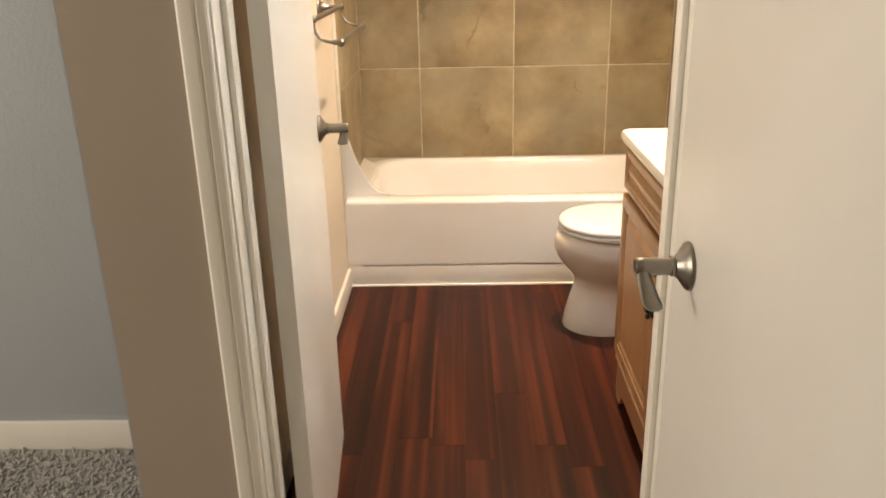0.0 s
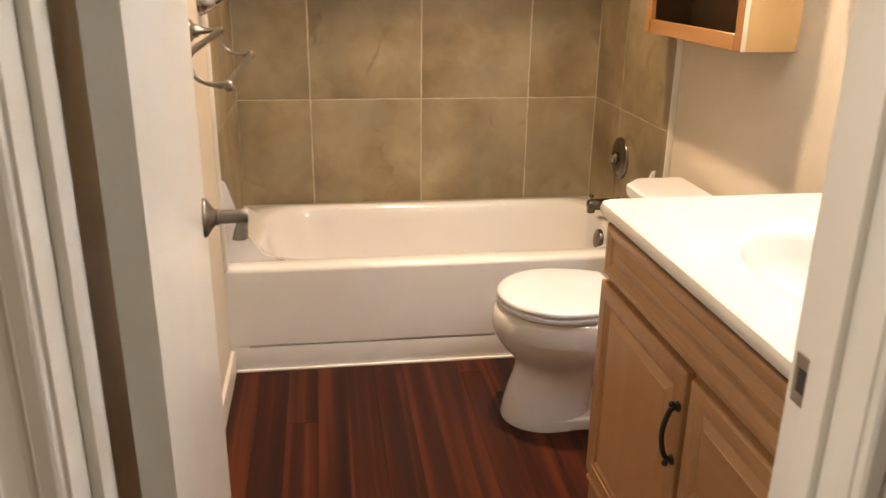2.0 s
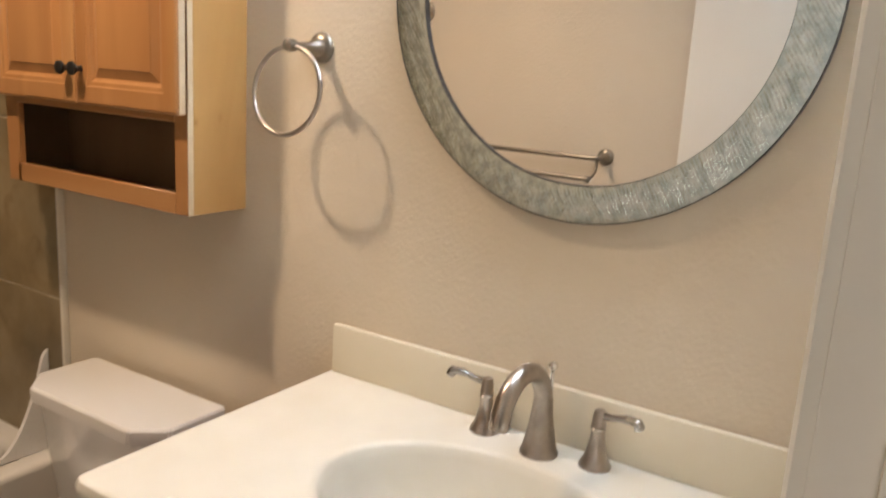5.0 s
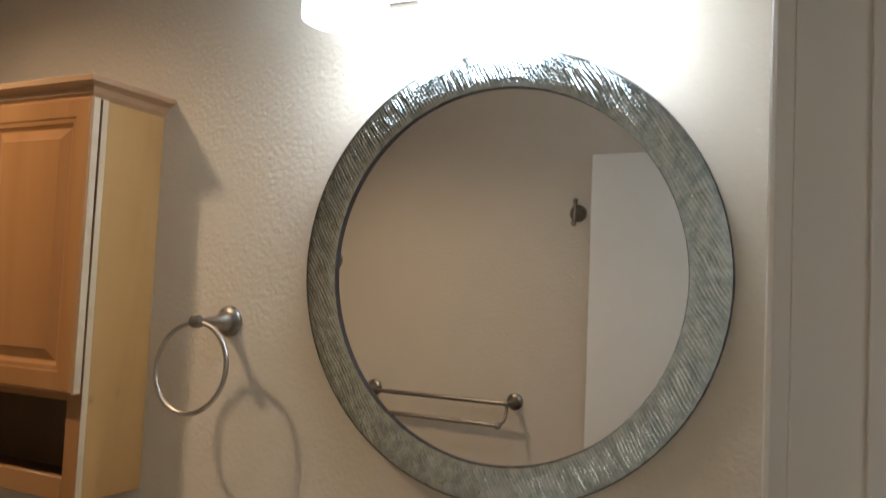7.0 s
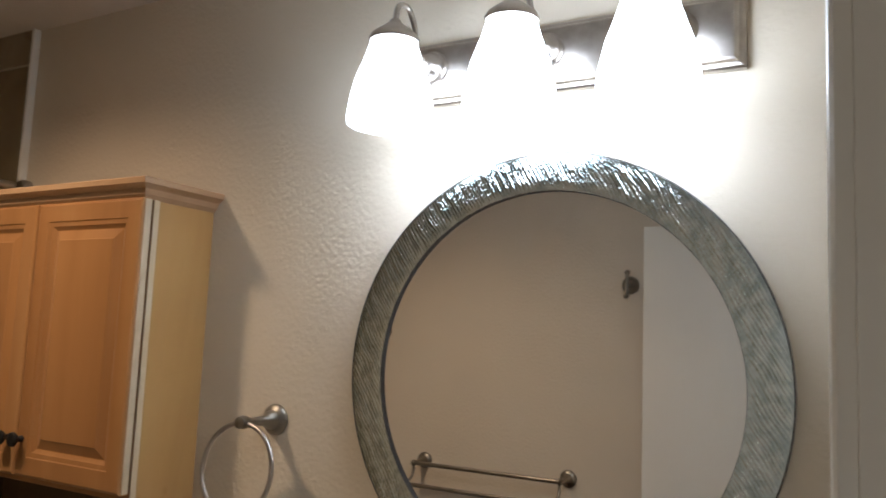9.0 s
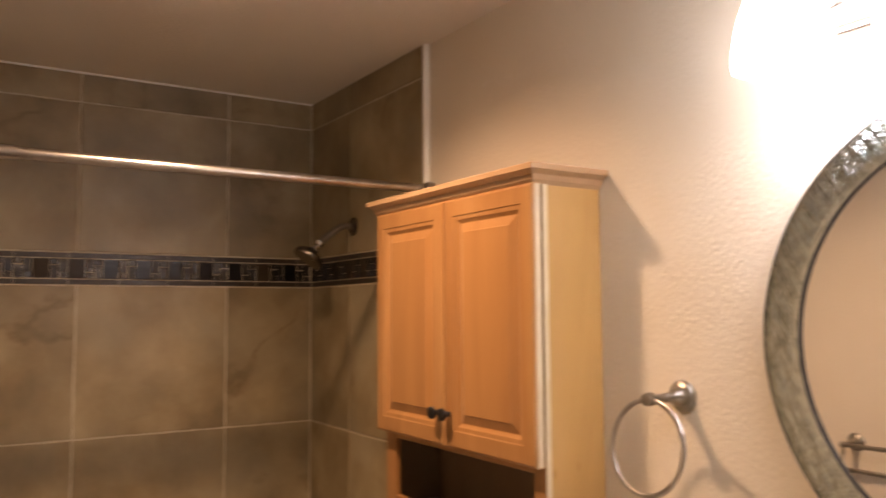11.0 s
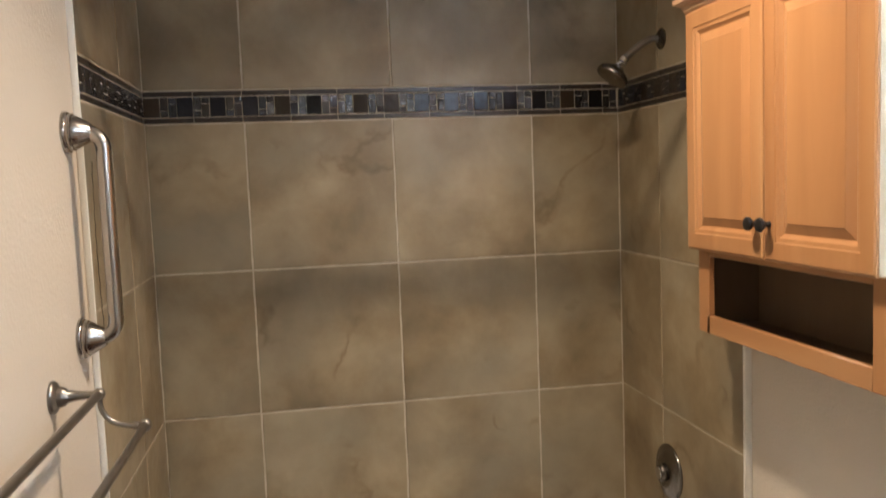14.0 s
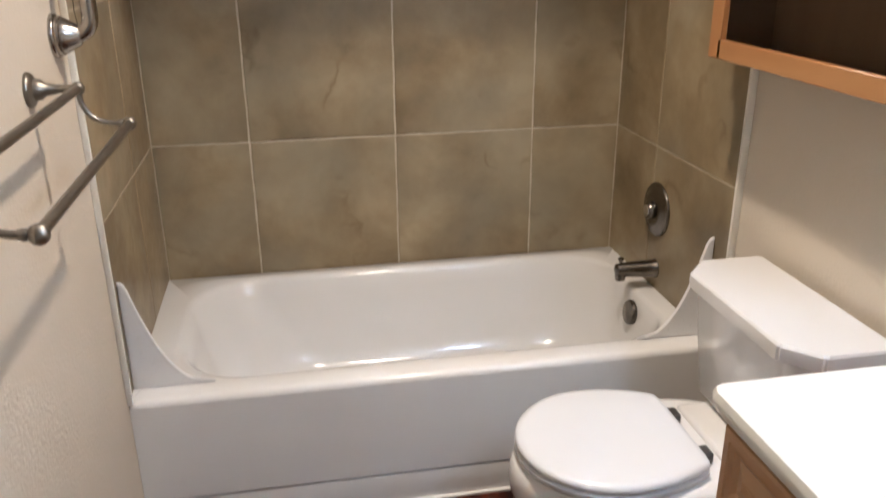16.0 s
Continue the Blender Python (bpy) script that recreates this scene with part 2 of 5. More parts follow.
M_GROUT = surf("pale_grout", (0.46, 0.395, 0.29), (0.57, 0.495, 0.375), 25, 0.85, bump=0.3, bump_scale=200)
M_CHIP = glass_chip_material()
M_CRINKLE = crinkle_chip_material()
M_BORDER = surf("dark_brown_border", (0.018, 0.012, 0.008), (0.04, 0.027, 0.017), 30, 0.34, bump=0.1, bump_scale=90)
M_PLANK = wood("red_brown_laminate", (0.01, 0.0019, 0.001), (0.034, 0.006, 0.0022), (0.112, 0.024, 0.0075), (13, 0.3, 1), 1.5, 0.42, 0.0, True, 0.5, 0.1, 2.0)
M_PLANK.node_tree.nodes["Principled BSDF"].inputs["Specular IOR Level"].default_value = 0.22
M_MAPLE = wood("honey_maple", (0.325, 0.142, 0.05), (0.42, 0.204, 0.078), (0.485, 0.262, 0.112), (1, 1, 0.09), 9, 0.34, 0.3, True, 0.6, 0.05)
M_MAPLE_H = wood("honey_maple_rail", (0.325, 0.142, 0.05), (0.42, 0.204, 0.078), (0.485, 0.262, 0.112), (1, 0.09, 1), 9, 0.34, 0.3, True, 0.6, 0.05)
M_TAN = wood("tan_maple", (0.365, 0.183, 0.078), (0.448, 0.243, 0.11), (0.51, 0.302, 0.147), (1, 1, 0.09), 9, 0.34, 0.3, True, 0.6, 0.05)
M_TAN_H = wood("tan_maple_rail", (0.365, 0.183, 0.078), (0.448, 0.243, 0.11), (0.51, 0.302, 0.147), (1, 0.09, 1), 9, 0.34, 0.3, True, 0.6, 0.05)
M_CROWN = wood("pale_maple_crown", (0.42, 0.245, 0.13), (0.5, 0.31, 0.175), (0.56, 0.37, 0.22), (1, 0.09, 1), 9, 0.4, 0.15, True, 0.6, 0.05)
M_BIRCH = wood("yellow_birch_panel", (0.43, 0.224, 0.073), (0.52, 0.294, 0.103), (0.575, 0.345, 0.134), (1.4, 1.4, 0.22), 5, 0.36, 0.25, True, 0.5, 0.03)
def add_knots(m):
    """Small dark pin knots, scattered thinly."""
    ns, ln = m.node_tree.nodes, m.node_tree.links
    p = ns["Principled BSDF"]
    src = p.inputs["Base Color"].links[0].from_socket
    tc, mp, vo = ns.new("ShaderNodeTexCoord"), ns.new("ShaderNodeMapping"), ns.new("ShaderNodeTexVoronoi")
    mp.inputs["Scale"].default_value = (3.1, 3.1, 2.2)
    ln.new(tc.outputs["Object"], mp.inputs["Vector"])
    ln.new(mp.outputs[0], vo.inputs["Vector"])
    r = ramp(ns, [(0.0, (0.5, 0.36, 0.25)), (0.03, (0.74, 0.64, 0.54)), (0.07, (0.92, 0.88, 0.82)), (0.15, (1, 1, 1))])
    ln.new(vo.outputs["Distance"], r.inputs[0])
    mix = ns.new("ShaderNodeMix")
    mix.data_type, mix.blend_type = "RGBA", "MULTIPLY"
    mix.inputs[0].default_value = 1.0
    ln.new(src, mix.inputs[6])
    ln.new(r.outputs[0], mix.inputs[7])
    ln.new(mix.outputs[2], p.inputs["Base Color"])


add_knots(M_BIRCH)
# brown wood, its colour darkened to put in the shade inside the cabinets
M_CABIN_SHADE = wood("cabinet_inside_shade", (0.1, 0.06, 0.031), (0.128, 0.08, 0.042), (0.155, 0.1, 0.054), (1, 1, 0.2), 7, 0.55, 0.0)
M_PORC = surf("white_porcelain", (0.71, 0.695, 0.672), (0.75, 0.735, 0.715), 2, 0.12, coat=0.5, rough_var=0.03)
M_SEAT = surf("white_seat_plastic", (0.68, 0.69, 0.705), (0.72, 0.728, 0.74), 2, 0.22, coat=0.2, rough_var=0.04)
M_TUB = surf("white_enamel", (0.77, 0.755, 0.725), (0.81, 0.795, 0.77), 2, 0.13, coat=0.5, rough_var=0.03)
M_FIN = surf("white_splash_plastic", (0.76, 0.76, 0.76), (0.8, 0.8, 0.8), 2, 0.3)
M_MARBLE = surf("cream_cultured_marble", (0.765, 0.742, 0.66), (0.82, 0.802, 0.73), 7, 0.24, coat=0.2, rough_var=0.04, detail=8)
# the worktop's marble again, yellowed for the warm light on the upright backsplash
M_MARBLE_WARM = surf("cream_marble_warm_lit", (0.71, 0.655, 0.53), (0.745, 0.695, 0.57), 4, 0.42, coat=0.0, rough_var=0.03, detail=3)
M_NICKEL = surf("brushed_nickel", (0.37, 0.335, 0.3), (0.49, 0.45, 0.41), 30, 0.3, 1.0, rough_var=0.03)
M_SATIN = surf("satin_nickel", (0.25, 0.23, 0.2), (0.32, 0.295, 0.26), 20, 0.36, 1.0, rough_var=0.03)
M_CHROME = surf("bright_chrome", (0.72, 0.72, 0.72), (0.78, 0.78, 0.78), 10, 0.08, 1.0, rough_var=0.03)
M_LEVER = surf("polished_nickel", (0.34, 0.33, 0.32), (0.42, 0.41, 0.4), 12, 0.1, 1.0, rough_var=0.03)
M_BRONZE = surf("dark_nickel", (0.13, 0.115, 0.1), (0.2, 0.18, 0.155), 25, 0.26, 1.0, rough_var=0.03)
M_BLACK = surf("black_iron", (0.012, 0.011, 0.01), (0.025, 0.022, 0.02), 40, 0.4, 0.3, 0.1, 200)
M_GREYPL = surf("grey_plastic", (0.03, 0.028, 0.026), (0.055, 0.052, 0.05), 20, 0.45)
M_CAULK = surf("white_caulk", (0.76, 0.75, 0.72), (0.82, 0.81, 0.78), 20, 0.5)
M_CARPET = surf("grey_carpet", (0.3, 0.29, 0.27), (0.5, 0.49, 0.46), 220, 0.95, bump=1.0, bump_scale=260)
M_FRAME = mirror_frame_material()
M_MIRROR = mirror_material()
M_GLOW = glow_material()
M_WARM = warm_glow_material()
M_GRAB = surf("brushed_steel", (0.37, 0.345, 0.315), (0.43, 0.4, 0.37), 6, 0.25, 1.0, rough_var=0.02)


# ---- building helpers ----
LOCAL = set()


def thing(name, base=(0, 0, 0), label="", category="", group="", kind="", m=None):
    """An Empty at a thing's base. With m its parts are given in its own axes, else in the world's."""
    ob = new(name)
    ob.empty_display_size = 0.05
    if m is None:
        ob.matrix_basis = Matrix.Translation(base)
    else:
        ob.matrix_basis = m
        LOCAL.add(ob.name)
    return tagged(ob, label, category, group, kind)


def finish(bm, mats, smooth=40):
    me = bpy.data.meshes.new("mesh")
    bmesh.ops.recalc_face_normals(bm, faces=bm.faces)
    bm.to_mesh(me)
    bm.free()
    for m in mats if isinstance(mats, (list, tuple)) else [mats]:
        me.materials.append(m)
    if smooth:
        me.shade_smooth()
        me.set_sharp_from_angle(angle=radians(smooth))
    return me


def part(name, bm, material, parent=None, label="", smooth=40, kind=""):
    me = bm if isinstance(bm, bpy.types.Mesh) else finish(bm, material, smooth)
    ob = new(name, me)
    if parent is not None:
        ob.parent = parent
        if parent.data is None and parent.name not in LOCAL:
            ob.matrix_parent_inverse = parent.matrix_basis.inverted()
    return tagged(ob, label, kind=kind)


def single(name, bm, material, label, category, kind="", smooth=40, group=""):
    return tagged(part(name, bm, material, None, label, smooth), category=category, kind=kind, group=group)


def box(bm, x0, x1, y0, y1, z0, z1, bevel=0.0, seg=2):
    made = bmesh.ops.create_cube(bm, size=1, matrix=Matrix.LocRotScale(((x0 + x1) / 2, (y0 + y1) / 2, (z0 + z1) / 2), None, (abs(x1 - x0), abs(y1 - y0), abs(z1 - z0))))
    if bevel:
        edges = list({e for v in made["verts"] for e in v.link_edges})
        bmesh.ops.bevel(bm, geom=edges, offset=bevel, segments=seg, affect="EDGES", profile=0.6)
    return bm


def boxed(x0, x1, y0, y1, z0, z1, bevel=0.0, seg=2):
    return box(bmesh.new(), x0, x1, y0, y1, z0, z1, bevel, seg)


def loft(bm, rings, cap_first=True, cap_last=True, closed=True):
    rows = [[bm.verts.new(p) for p in ring] for ring in rings]
    n = len(rows[0])
    for a, b in zip(rows, rows[1:]):
        for i in range(n if closed else n - 1):
            j = (i + 1) % n
            bm.faces.new((a[i], a[j], b[j], b[i]))
    if cap_first:
        bm.faces.new(rows[0][::-1])
    if cap_last:
        bm.faces.new(rows[-1])
    return bm


def frame_axes(axis):
    axis = Vector(axis).normalized()
    side = axis.cross(Vector((0, 0, 1)) if abs(axis.z) < 0.9 else Vector((1, 0, 0))).normalized()
    return side, axis.cross(side)


def lathe(bm, origin, axis, profile, seg=28, cap=True):
    """profile: (distance along the axis, radius)."""
    u, v = frame_axes(axis)
    o, a = Vector(origin), Vector(axis).normalized()
    rings = [[o + a * d + (u * math.cos(2 * math.pi * i / seg) + v * math.sin(2 * math.pi * i / seg)) * max(r, 0.0002) for i in range(seg)] for d, r in profile]
    return loft(bm, rings, cap, cap)


def smooth_path(points, steps=8):
    """A Catmull-Rom curve through points."""
    ps = [Vector(p) for p in points]
    ps = [2 * ps[0] - ps[1], *ps, 2 * ps[-1] - ps[-2]]
    out = []
    for a, b, c, d in zip(ps, ps[1:], ps[2:], ps[3:]):
        for s in range(steps):
            t = s / steps
            out.append(0.5 * (2 * b + (c - a) * t + (2 * a - 5 * b + 4 * c - d) * t * t + (3 * b - a - 3 * c + d) * t ** 3))
    out.append(ps[-2])
    return out


def tube(bm, path, radius, seg=14, closed=False):
    """A round tube along a path; radius: one number or one per point."""
    ps = [Vector(p) for p in path]
    n = len(ps)
    rad = radius if isinstance(radius, (list, tuple)) else [radius] * n
    tang = [(ps[(i + 1) % n] - ps[i - 1]).normalized() if closed or 0 < i < n - 1 else (ps[1] - ps[0] if i == 0 else ps[-1] - ps[-2]).normalized() for i in range(n)]
    u = frame_axes(tang[0])[0]
    rings = []
    for p, t, r in zip(ps, tang, rad):
        u = (u - t * u.dot(t)).normalized()
        v = t.cross(u)
        rings.append([p + (u * math.cos(2 * math.pi * k / seg) + v * math.sin(2 * math.pi * k / seg)) * r for k in range(seg)])
    if closed:
        rings.append(rings[0])
        loft(bm, rings, False, False)
        bmesh.ops.remove_doubles(bm, verts=bm.verts, dist=1e-6)
        return bm
    return loft(bm, rings)


def ball(bm, centre, r, seg=18):
    bmesh.ops.create_uvsphere(bm, u_segments=seg, v_segments=seg // 2, radius=r, matrix=Matrix.Translation(centre))
    return bm


def extrude_outline(bm, outline, offset):
    """A flat outline made solid along the vector offset."""
    off = Vector(offset)
    return loft(bm, [[Vector(p) for p in outline], [Vector(p) + off for p in outline]])


def rect_rings_x(y0, y1, z0, z1, steps):
    """Rectangles on planes of x; steps: (inset, x)."""
    return [[(x, y0 + i, z0 + i), (x, y1 - i, z0 + i), (x, y1 - i, z1 - i), (x, y0 + i, z1 - i)] for i, x in steps]


# ---- the plan ----
CEIL = 2.40
XL, XR = -0.002, 1.532            # painted faces of the side walls
TX0, TX1 = 0.0, 1.514             # tiled faces
TUB_Y = -0.767
DY0, DY1 = -2.76, -2.645          # wall with the door
OX0, OX1 = 0.127, 0.839           # clear opening
DOOR_H = 2.03

floor = single("floor", boxed(XL - 0.1, XR + 0.1, DY0, 0.12, -0.06, -0.009), M_GROUT, "", "", "structure", 0)
tagged(floor, "dark red-brown wood laminate floor of long planks", "floor")
wall_left = single("wall_left", boxed(-0.105, XL, DY1, 0.12, -0.009, CEIL), M_WALL, "cream painted wall with a light orange-peel texture", "wall", "structure", 0)
wall_right = single("wall_right", boxed(XR, 1.64, DY1, 0.12, -0.009, CEIL), M_WALL, "cream painted wall with a light orange-peel texture", "wall", "structure", 0)
wall_back = single("wall_back", boxed(XL, XR, 0.012, 0.12, -0.009, CEIL), M_GROUT, "tub alcove wall of olive-brown stone-look tiles", "wall", "structure", 0)
ceiling = single("ceiling", boxed(-0.105, 1.64, DY1, 0.12, CEIL, CEIL + 0.08), M_CEIL, "cream painted ceiling", "ceiling", "structure", 0)

bm = bmesh.new()
box(bm, -0.105, OX0 - 0.018, DY0, DY1, -0.009, CEIL + 0.08)
box(bm, OX1 + 0.018, 1.64, DY0, DY1, -0.009, CEIL + 0.08)
box(bm, OX0 - 0.018, OX1 + 0.018, DY0, DY1, DOOR_H + 0.03, CEIL + 0.08)
wall_door = single("wall_door", bm, M_WALL, "painted wall with the bathroom doorway", "wall", "structure", 0)
bm = bmesh.new()
box(bm, -0.108, OX0 - 0.018, DY0 - 0.003, DY0, -0.009, CEIL, 0)
box(bm, OX1 + 0.018, 0.95, DY0 - 0.003, DY0, -0.009, CEIL, 0)
box(bm, OX0 - 0.018, OX1 + 0.018, DY0 - 0.003, DY0, DOOR_H + 0.03, CEIL, 0)
single("wall_hall_front", bm, M_BEIGE, "taupe painted hall wall around the doorway", "wall", "structure", 0)

# the hall around the camera
single("ground_hall", boxed(-2.9, 1.1, -5.3, DY0, -0.06, -0.004), M_CARPET, "grey looped carpet of the hall", "carpet", "structure", 0)
single("ground_side", boxed(-2.9, -0.105, DY0, -1.965, -0.06, -0.004), M_CARPET, "grey looped carpet of the side room", "carpet", "structure", 0)
single("wall_hall_far", boxed(-2.9, -0.105, -1.965, -1.87, -0.06, CEIL), M_HALL, "blue-grey painted wall beyond the hall corner", "wall", "structure", 0)
single("wall_hall_side", boxed(-0.108, -0.105, DY0 - 0.003, -1.965, -0.06, CEIL), M_HALL, "blue-grey painted side of the bathroom wall", "wall", "structure", 0)
single("wall_hall_right", boxed(0.95, 1.05, -5.3, DY0 - 0.0, -0.06, CEIL), M_BEIGE, "taupe painted hall wall", "wall", "structure", 0)
single("wall_hall_back", boxed(-2.9, 1.05, -5.4, -5.3, -0.06, CEIL), M_BEIGE, "taupe painted hall wall", "wall", "structure", 0)
single("ceiling_hall", boxed(-2.9, 1.1, -5.4, DY0, CEIL, CEIL + 0.08), M_CEIL, "cream painted hall ceiling", "ceiling", "structure", 0)
single("ceiling_side", boxed(-2.9, -0.105, DY0, -1.87, CEIL, CEIL + 0.08), M_CEIL, "cream painted ceiling of the side room", "ceiling", "structure", 0)
# left wall out of view, its opening added to hold the hall's fill light
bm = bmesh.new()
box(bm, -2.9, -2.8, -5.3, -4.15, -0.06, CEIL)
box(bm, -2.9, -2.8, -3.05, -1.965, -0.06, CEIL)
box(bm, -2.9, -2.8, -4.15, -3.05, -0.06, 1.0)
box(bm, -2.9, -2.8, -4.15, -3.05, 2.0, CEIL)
single("wall_hall_left", bm, M_HALL, "blue-grey painted wall with an added, unseen window opening", "wall", "structure", 0)


def baseboard(name, bm, label="white painted baseboard"):
    return single(name, bm, M_TRIM, label, "baseboard", "structure", 30)


baseboard("baseboard_left", boxed(XL, XL + 0.014, DY1 + 0.001, TUB_Y - 0.002, -0.009, 0.085, 0.004))
baseboard("baseboard_right", boxed(XR - 0.014, XR, -1.72, TUB_Y - 0.002, -0.009, 0.085, 0.004))
baseboard("baseboard_hall", boxed(-2.8, -0.108, -1.979, -1.965, -0.004, 0.09, 0.004))


# ---- doorway: jambs, stops, casings ----
def casing(bm, x0, x1, y_wall, out, z1, flip):
    """An upright casing board with a stepped moulding; out: how it stands off the wall."""
    w = x1 - x0
    prof = [(0, 0), (0, 0.010), (0.004, 0.013), (0.018, 0.015), (0.021, 0.0125), (0.024, 0.0125), (0.028, 0.016), (0.046, 0.0175), (0.052, 0.0165), (0.057, 0.013), (0.057, 0)]
    pts = []
    for a, b in prof:
        xx = a * w / 0.057
        pts.append((x1 - xx if flip else x0 + xx, y_wall + out * b, -0.004))
    return extrude_outline(bm, pts, (0, 0, z1 + 0.004))


jamb = thing("trim_doorway", (0.47, -2.72, 0), "white painted door jambs and moulded casings of the bathroom", "door frame", "", "structure")
part("jamb", boxed(OX0 - 0.018, OX0, DY0 - 0.003, DY1, -0.004, DOOR_H + 0.01, 0.0015), M_TRIM, jamb)
part("jamb", boxed(OX1, OX1 + 0.018, DY0 - 0.003, DY1, -0.004, DOOR_H + 0.01, 0.0015), M_TRIM, jamb)
part("head_jamb", boxed(OX0 - 0.018, OX1 + 0.018, DY0 - 0.003, DY1, DOOR_H + 0.012, DOOR_H + 0.03, 0.0015), M_TRIM, jamb)
part("door_stop", boxed(OX0, OX0 + 0.011, -2.72, -2.684, -0.004, DOOR_H, 0.003), M_TRIM, jamb)
part("door_stop", boxed(OX1 - 0.011, OX1, -2.72, -2.684, -0.004, DOOR_H, 0.003), M_TRIM, jamb)
for x0, w, flip in ((0.077, 0.046, True), (OX1 + 0.004, 0.057, False)):
    part("casing", casing(bmesh.new(), x0, x0 + w, DY0 - 0.003, -1, DOOR_H + 0.07, flip), M_TRIM, jamb, smooth=25)
    part("casing", casing(bmesh.new(), x0, x0 + w, DY1, 1, DOOR_H + 0.07, flip), M_TRIM, jamb, smooth=25)
part("head_casing", boxed(OX0 - 0.06, OX1 + 0.061, DY0 - 0.019, DY0 - 0.003, DOOR_H + 0.07, DOOR_H + 0.13, 0.004), M_TRIM, jamb)
part("head_casing", boxed(OX0 - 0.06, OX1 + 0.061, DY1, DY1 + 0.016, DOOR_H + 0.07, DOOR_H + 0.13, 0.004), M_TRIM, jamb)
strike = part("strike_plate", boxed(OX1 - 0.0016, OX1 + 0.001, -2.679, -2.649, 0.92, 0.978, 0.0006, 1), M_NICKEL, jamb, "brushed nickel strike plate")
# dark raised plate stands in for the shade inside the latch hole
part("latch_hole_shade", boxed(OX1 - 0.0022, OX1 - 0.0014, -2.671, -2.657, 0.935, 0.963), M_GREYPL, strike, "dark plate for the shade in the latch hole")
single("threshold", boxed(OX0, OX1, DY0 - 0.005, DY0 + 0.03, -0.009, 0.004, 0.003), M_PLANK, "narrow red-brown floor threshold strip", "threshold", "structure")


# ---- doors ----
def lever(door, x, y, z, out, turn, reach=1.0):
    """A lever set on a door face: out is the way it stands off, turn the way along y that the grip points."""
    rose = bmesh.new()
    lathe(rose, (x, y, z), (out, 0, 0), [(0, 0.034), (0.003, 0.034), (0.006, 0.032), (0.011, 0.0245), (0.016, 0.0175), (0.021, 0.013), (0.022, 0.012)], 32)
    r = part("rose", rose, M_SATIN, door, "brushed nickel rose")
    neck = bmesh.new()
    lathe(neck, (x, y, z), (out, 0, 0), [(0.02, 0.0125), (0.022, 0.0145), (0.025, 0.0145), (0.026, 0.0122), (0.056, 0.0122), (0.06, 0.0128), (0.072, 0.0128), (0.0745, 0.0112), (0.0735, 0.0085), (0.0715, 0.008), (0.0715, 0.001)], 24)
    part("neck", neck, M_SATIN, r)
    grip = bmesh.new()
    rings = []
    path = smooth_path([(x + out * 0.064, y, z + 0.002), (x + out * 0.064, y + turn * reach * 0.012, z - 0.01), (x + out * 0.062, y + turn * reach * 0.027, z - 0.021), (x + out * 0.06, y + turn * reach * 0.044, z - 0.032), (x + out * 0.058, y + turn * reach * 0.06, z - 0.039)], 5)
    n = len(path)
    for i, q in enumerate(path):
        f = i / (n - 1)
        tip = math.sqrt(max(0.02, 1 - (max(0.0, f - 0.8) / 0.2) ** 2))
        wide, thick = (0.0085 + 0.006 * f) * (0.35 + 0.65 * tip), 0.0065 - 0.0045 * f
        t = (path[min(i + 1, n - 1)] - path[max(i - 1, 0)]).normalized()
        nrm = Vector((1, 0, 0))
        s = t.cross(nrm).normalized()
        rings.append([q + nrm * (wide * math.cos(a)) + s * (thick * math.sin(a)) for a in [2 * math.pi * k / 14 for k in range(14)]])
    loft(grip, rings)
    part("grip", grip, M_SATIN, r)
    return r


# bathroom door, swung into the room beside the left wall; local x: through the slab, y: from the hinge to the free edge
DW = 0.705
door_1 = thing("door_1", label="plain white painted flush door, standing open beside the wall", category="door", m=pose(0.146, -2.637, 0, 0, 0, 4.2))
part("slab", boxed(0.0, 0.035, 0.002, DW, 0.006, DOOR_H, 0.002), M_DOOR, door_1)
lever(door_1, 0.035, DW - 0.06, 0.945, 1, -1, 0.3)
lever(door_1, 0.0, DW - 0.06, 0.945, -1, -1, 0.3)
for z in (0.22, 1.82):
    hinge = bmesh.new()
    lathe(hinge, (-0.006, -0.004, z - 0.045), (0, 0, 1), [(0, 0.004), (0.002, 0.006), (0.088, 0.006), (0.09, 0.004)], 12)
    box(hinge, -0.022, -0.004, -0.006, -0.001, z - 0.044, z + 0.044)
    part("hinge", hinge, M_NICKEL, door_1, "brushed nickel hinge")

# the hall's other door, standing open along the hall
door_2 = thing("door_2", label="plain white flush door standing open in the hall", category="door", m=pose(0.839, -3.62, 0, 0, 0, 0.3))
part("slab", boxed(-0.035, 0.0, 0.0, 0.74, 0.004, DOOR_H, 0.002), M_DOOR, door_2)
lever(door_2, -0.035, 0.66, 0.945, -1, -1)
for z in (0.25, 1.05, 1.8):
    hinge = bmesh.new()
    lathe(hinge, (0.006, -0.006, z - 0.045), (0, 0, 1), [(0, 0.004), (0.002, 0.006), (0.088, 0.006), (0.09, 0.004)], 12)
    box(hinge, 0.0, 0.148, -0.008, -0.004, z - 0.044, z + 0.044)
    part("hinge", hinge, M_NICKEL, door_2, "brushed nickel hinge")


# ---- bathtub ----
def rounded_rect(x0, x1, y0, y1, z, r, n=14, left=None):
    out = []
    q = r if left is None else left
    for cx, cy, a0 in ((x1 - r, y1 - r, 0), (x0 + q, y1 - q, 90), (x0 + q, y0 + q, 180), (x1 - r, y0 + r, 270)):
        for i in range(n + 1):
            a = radians(a0 + 90 * i / n)
            k = q if a0 in (90, 180) else r
            out.append((cx + k * math.cos(a), cy + k * math.sin(a), z))
    return out


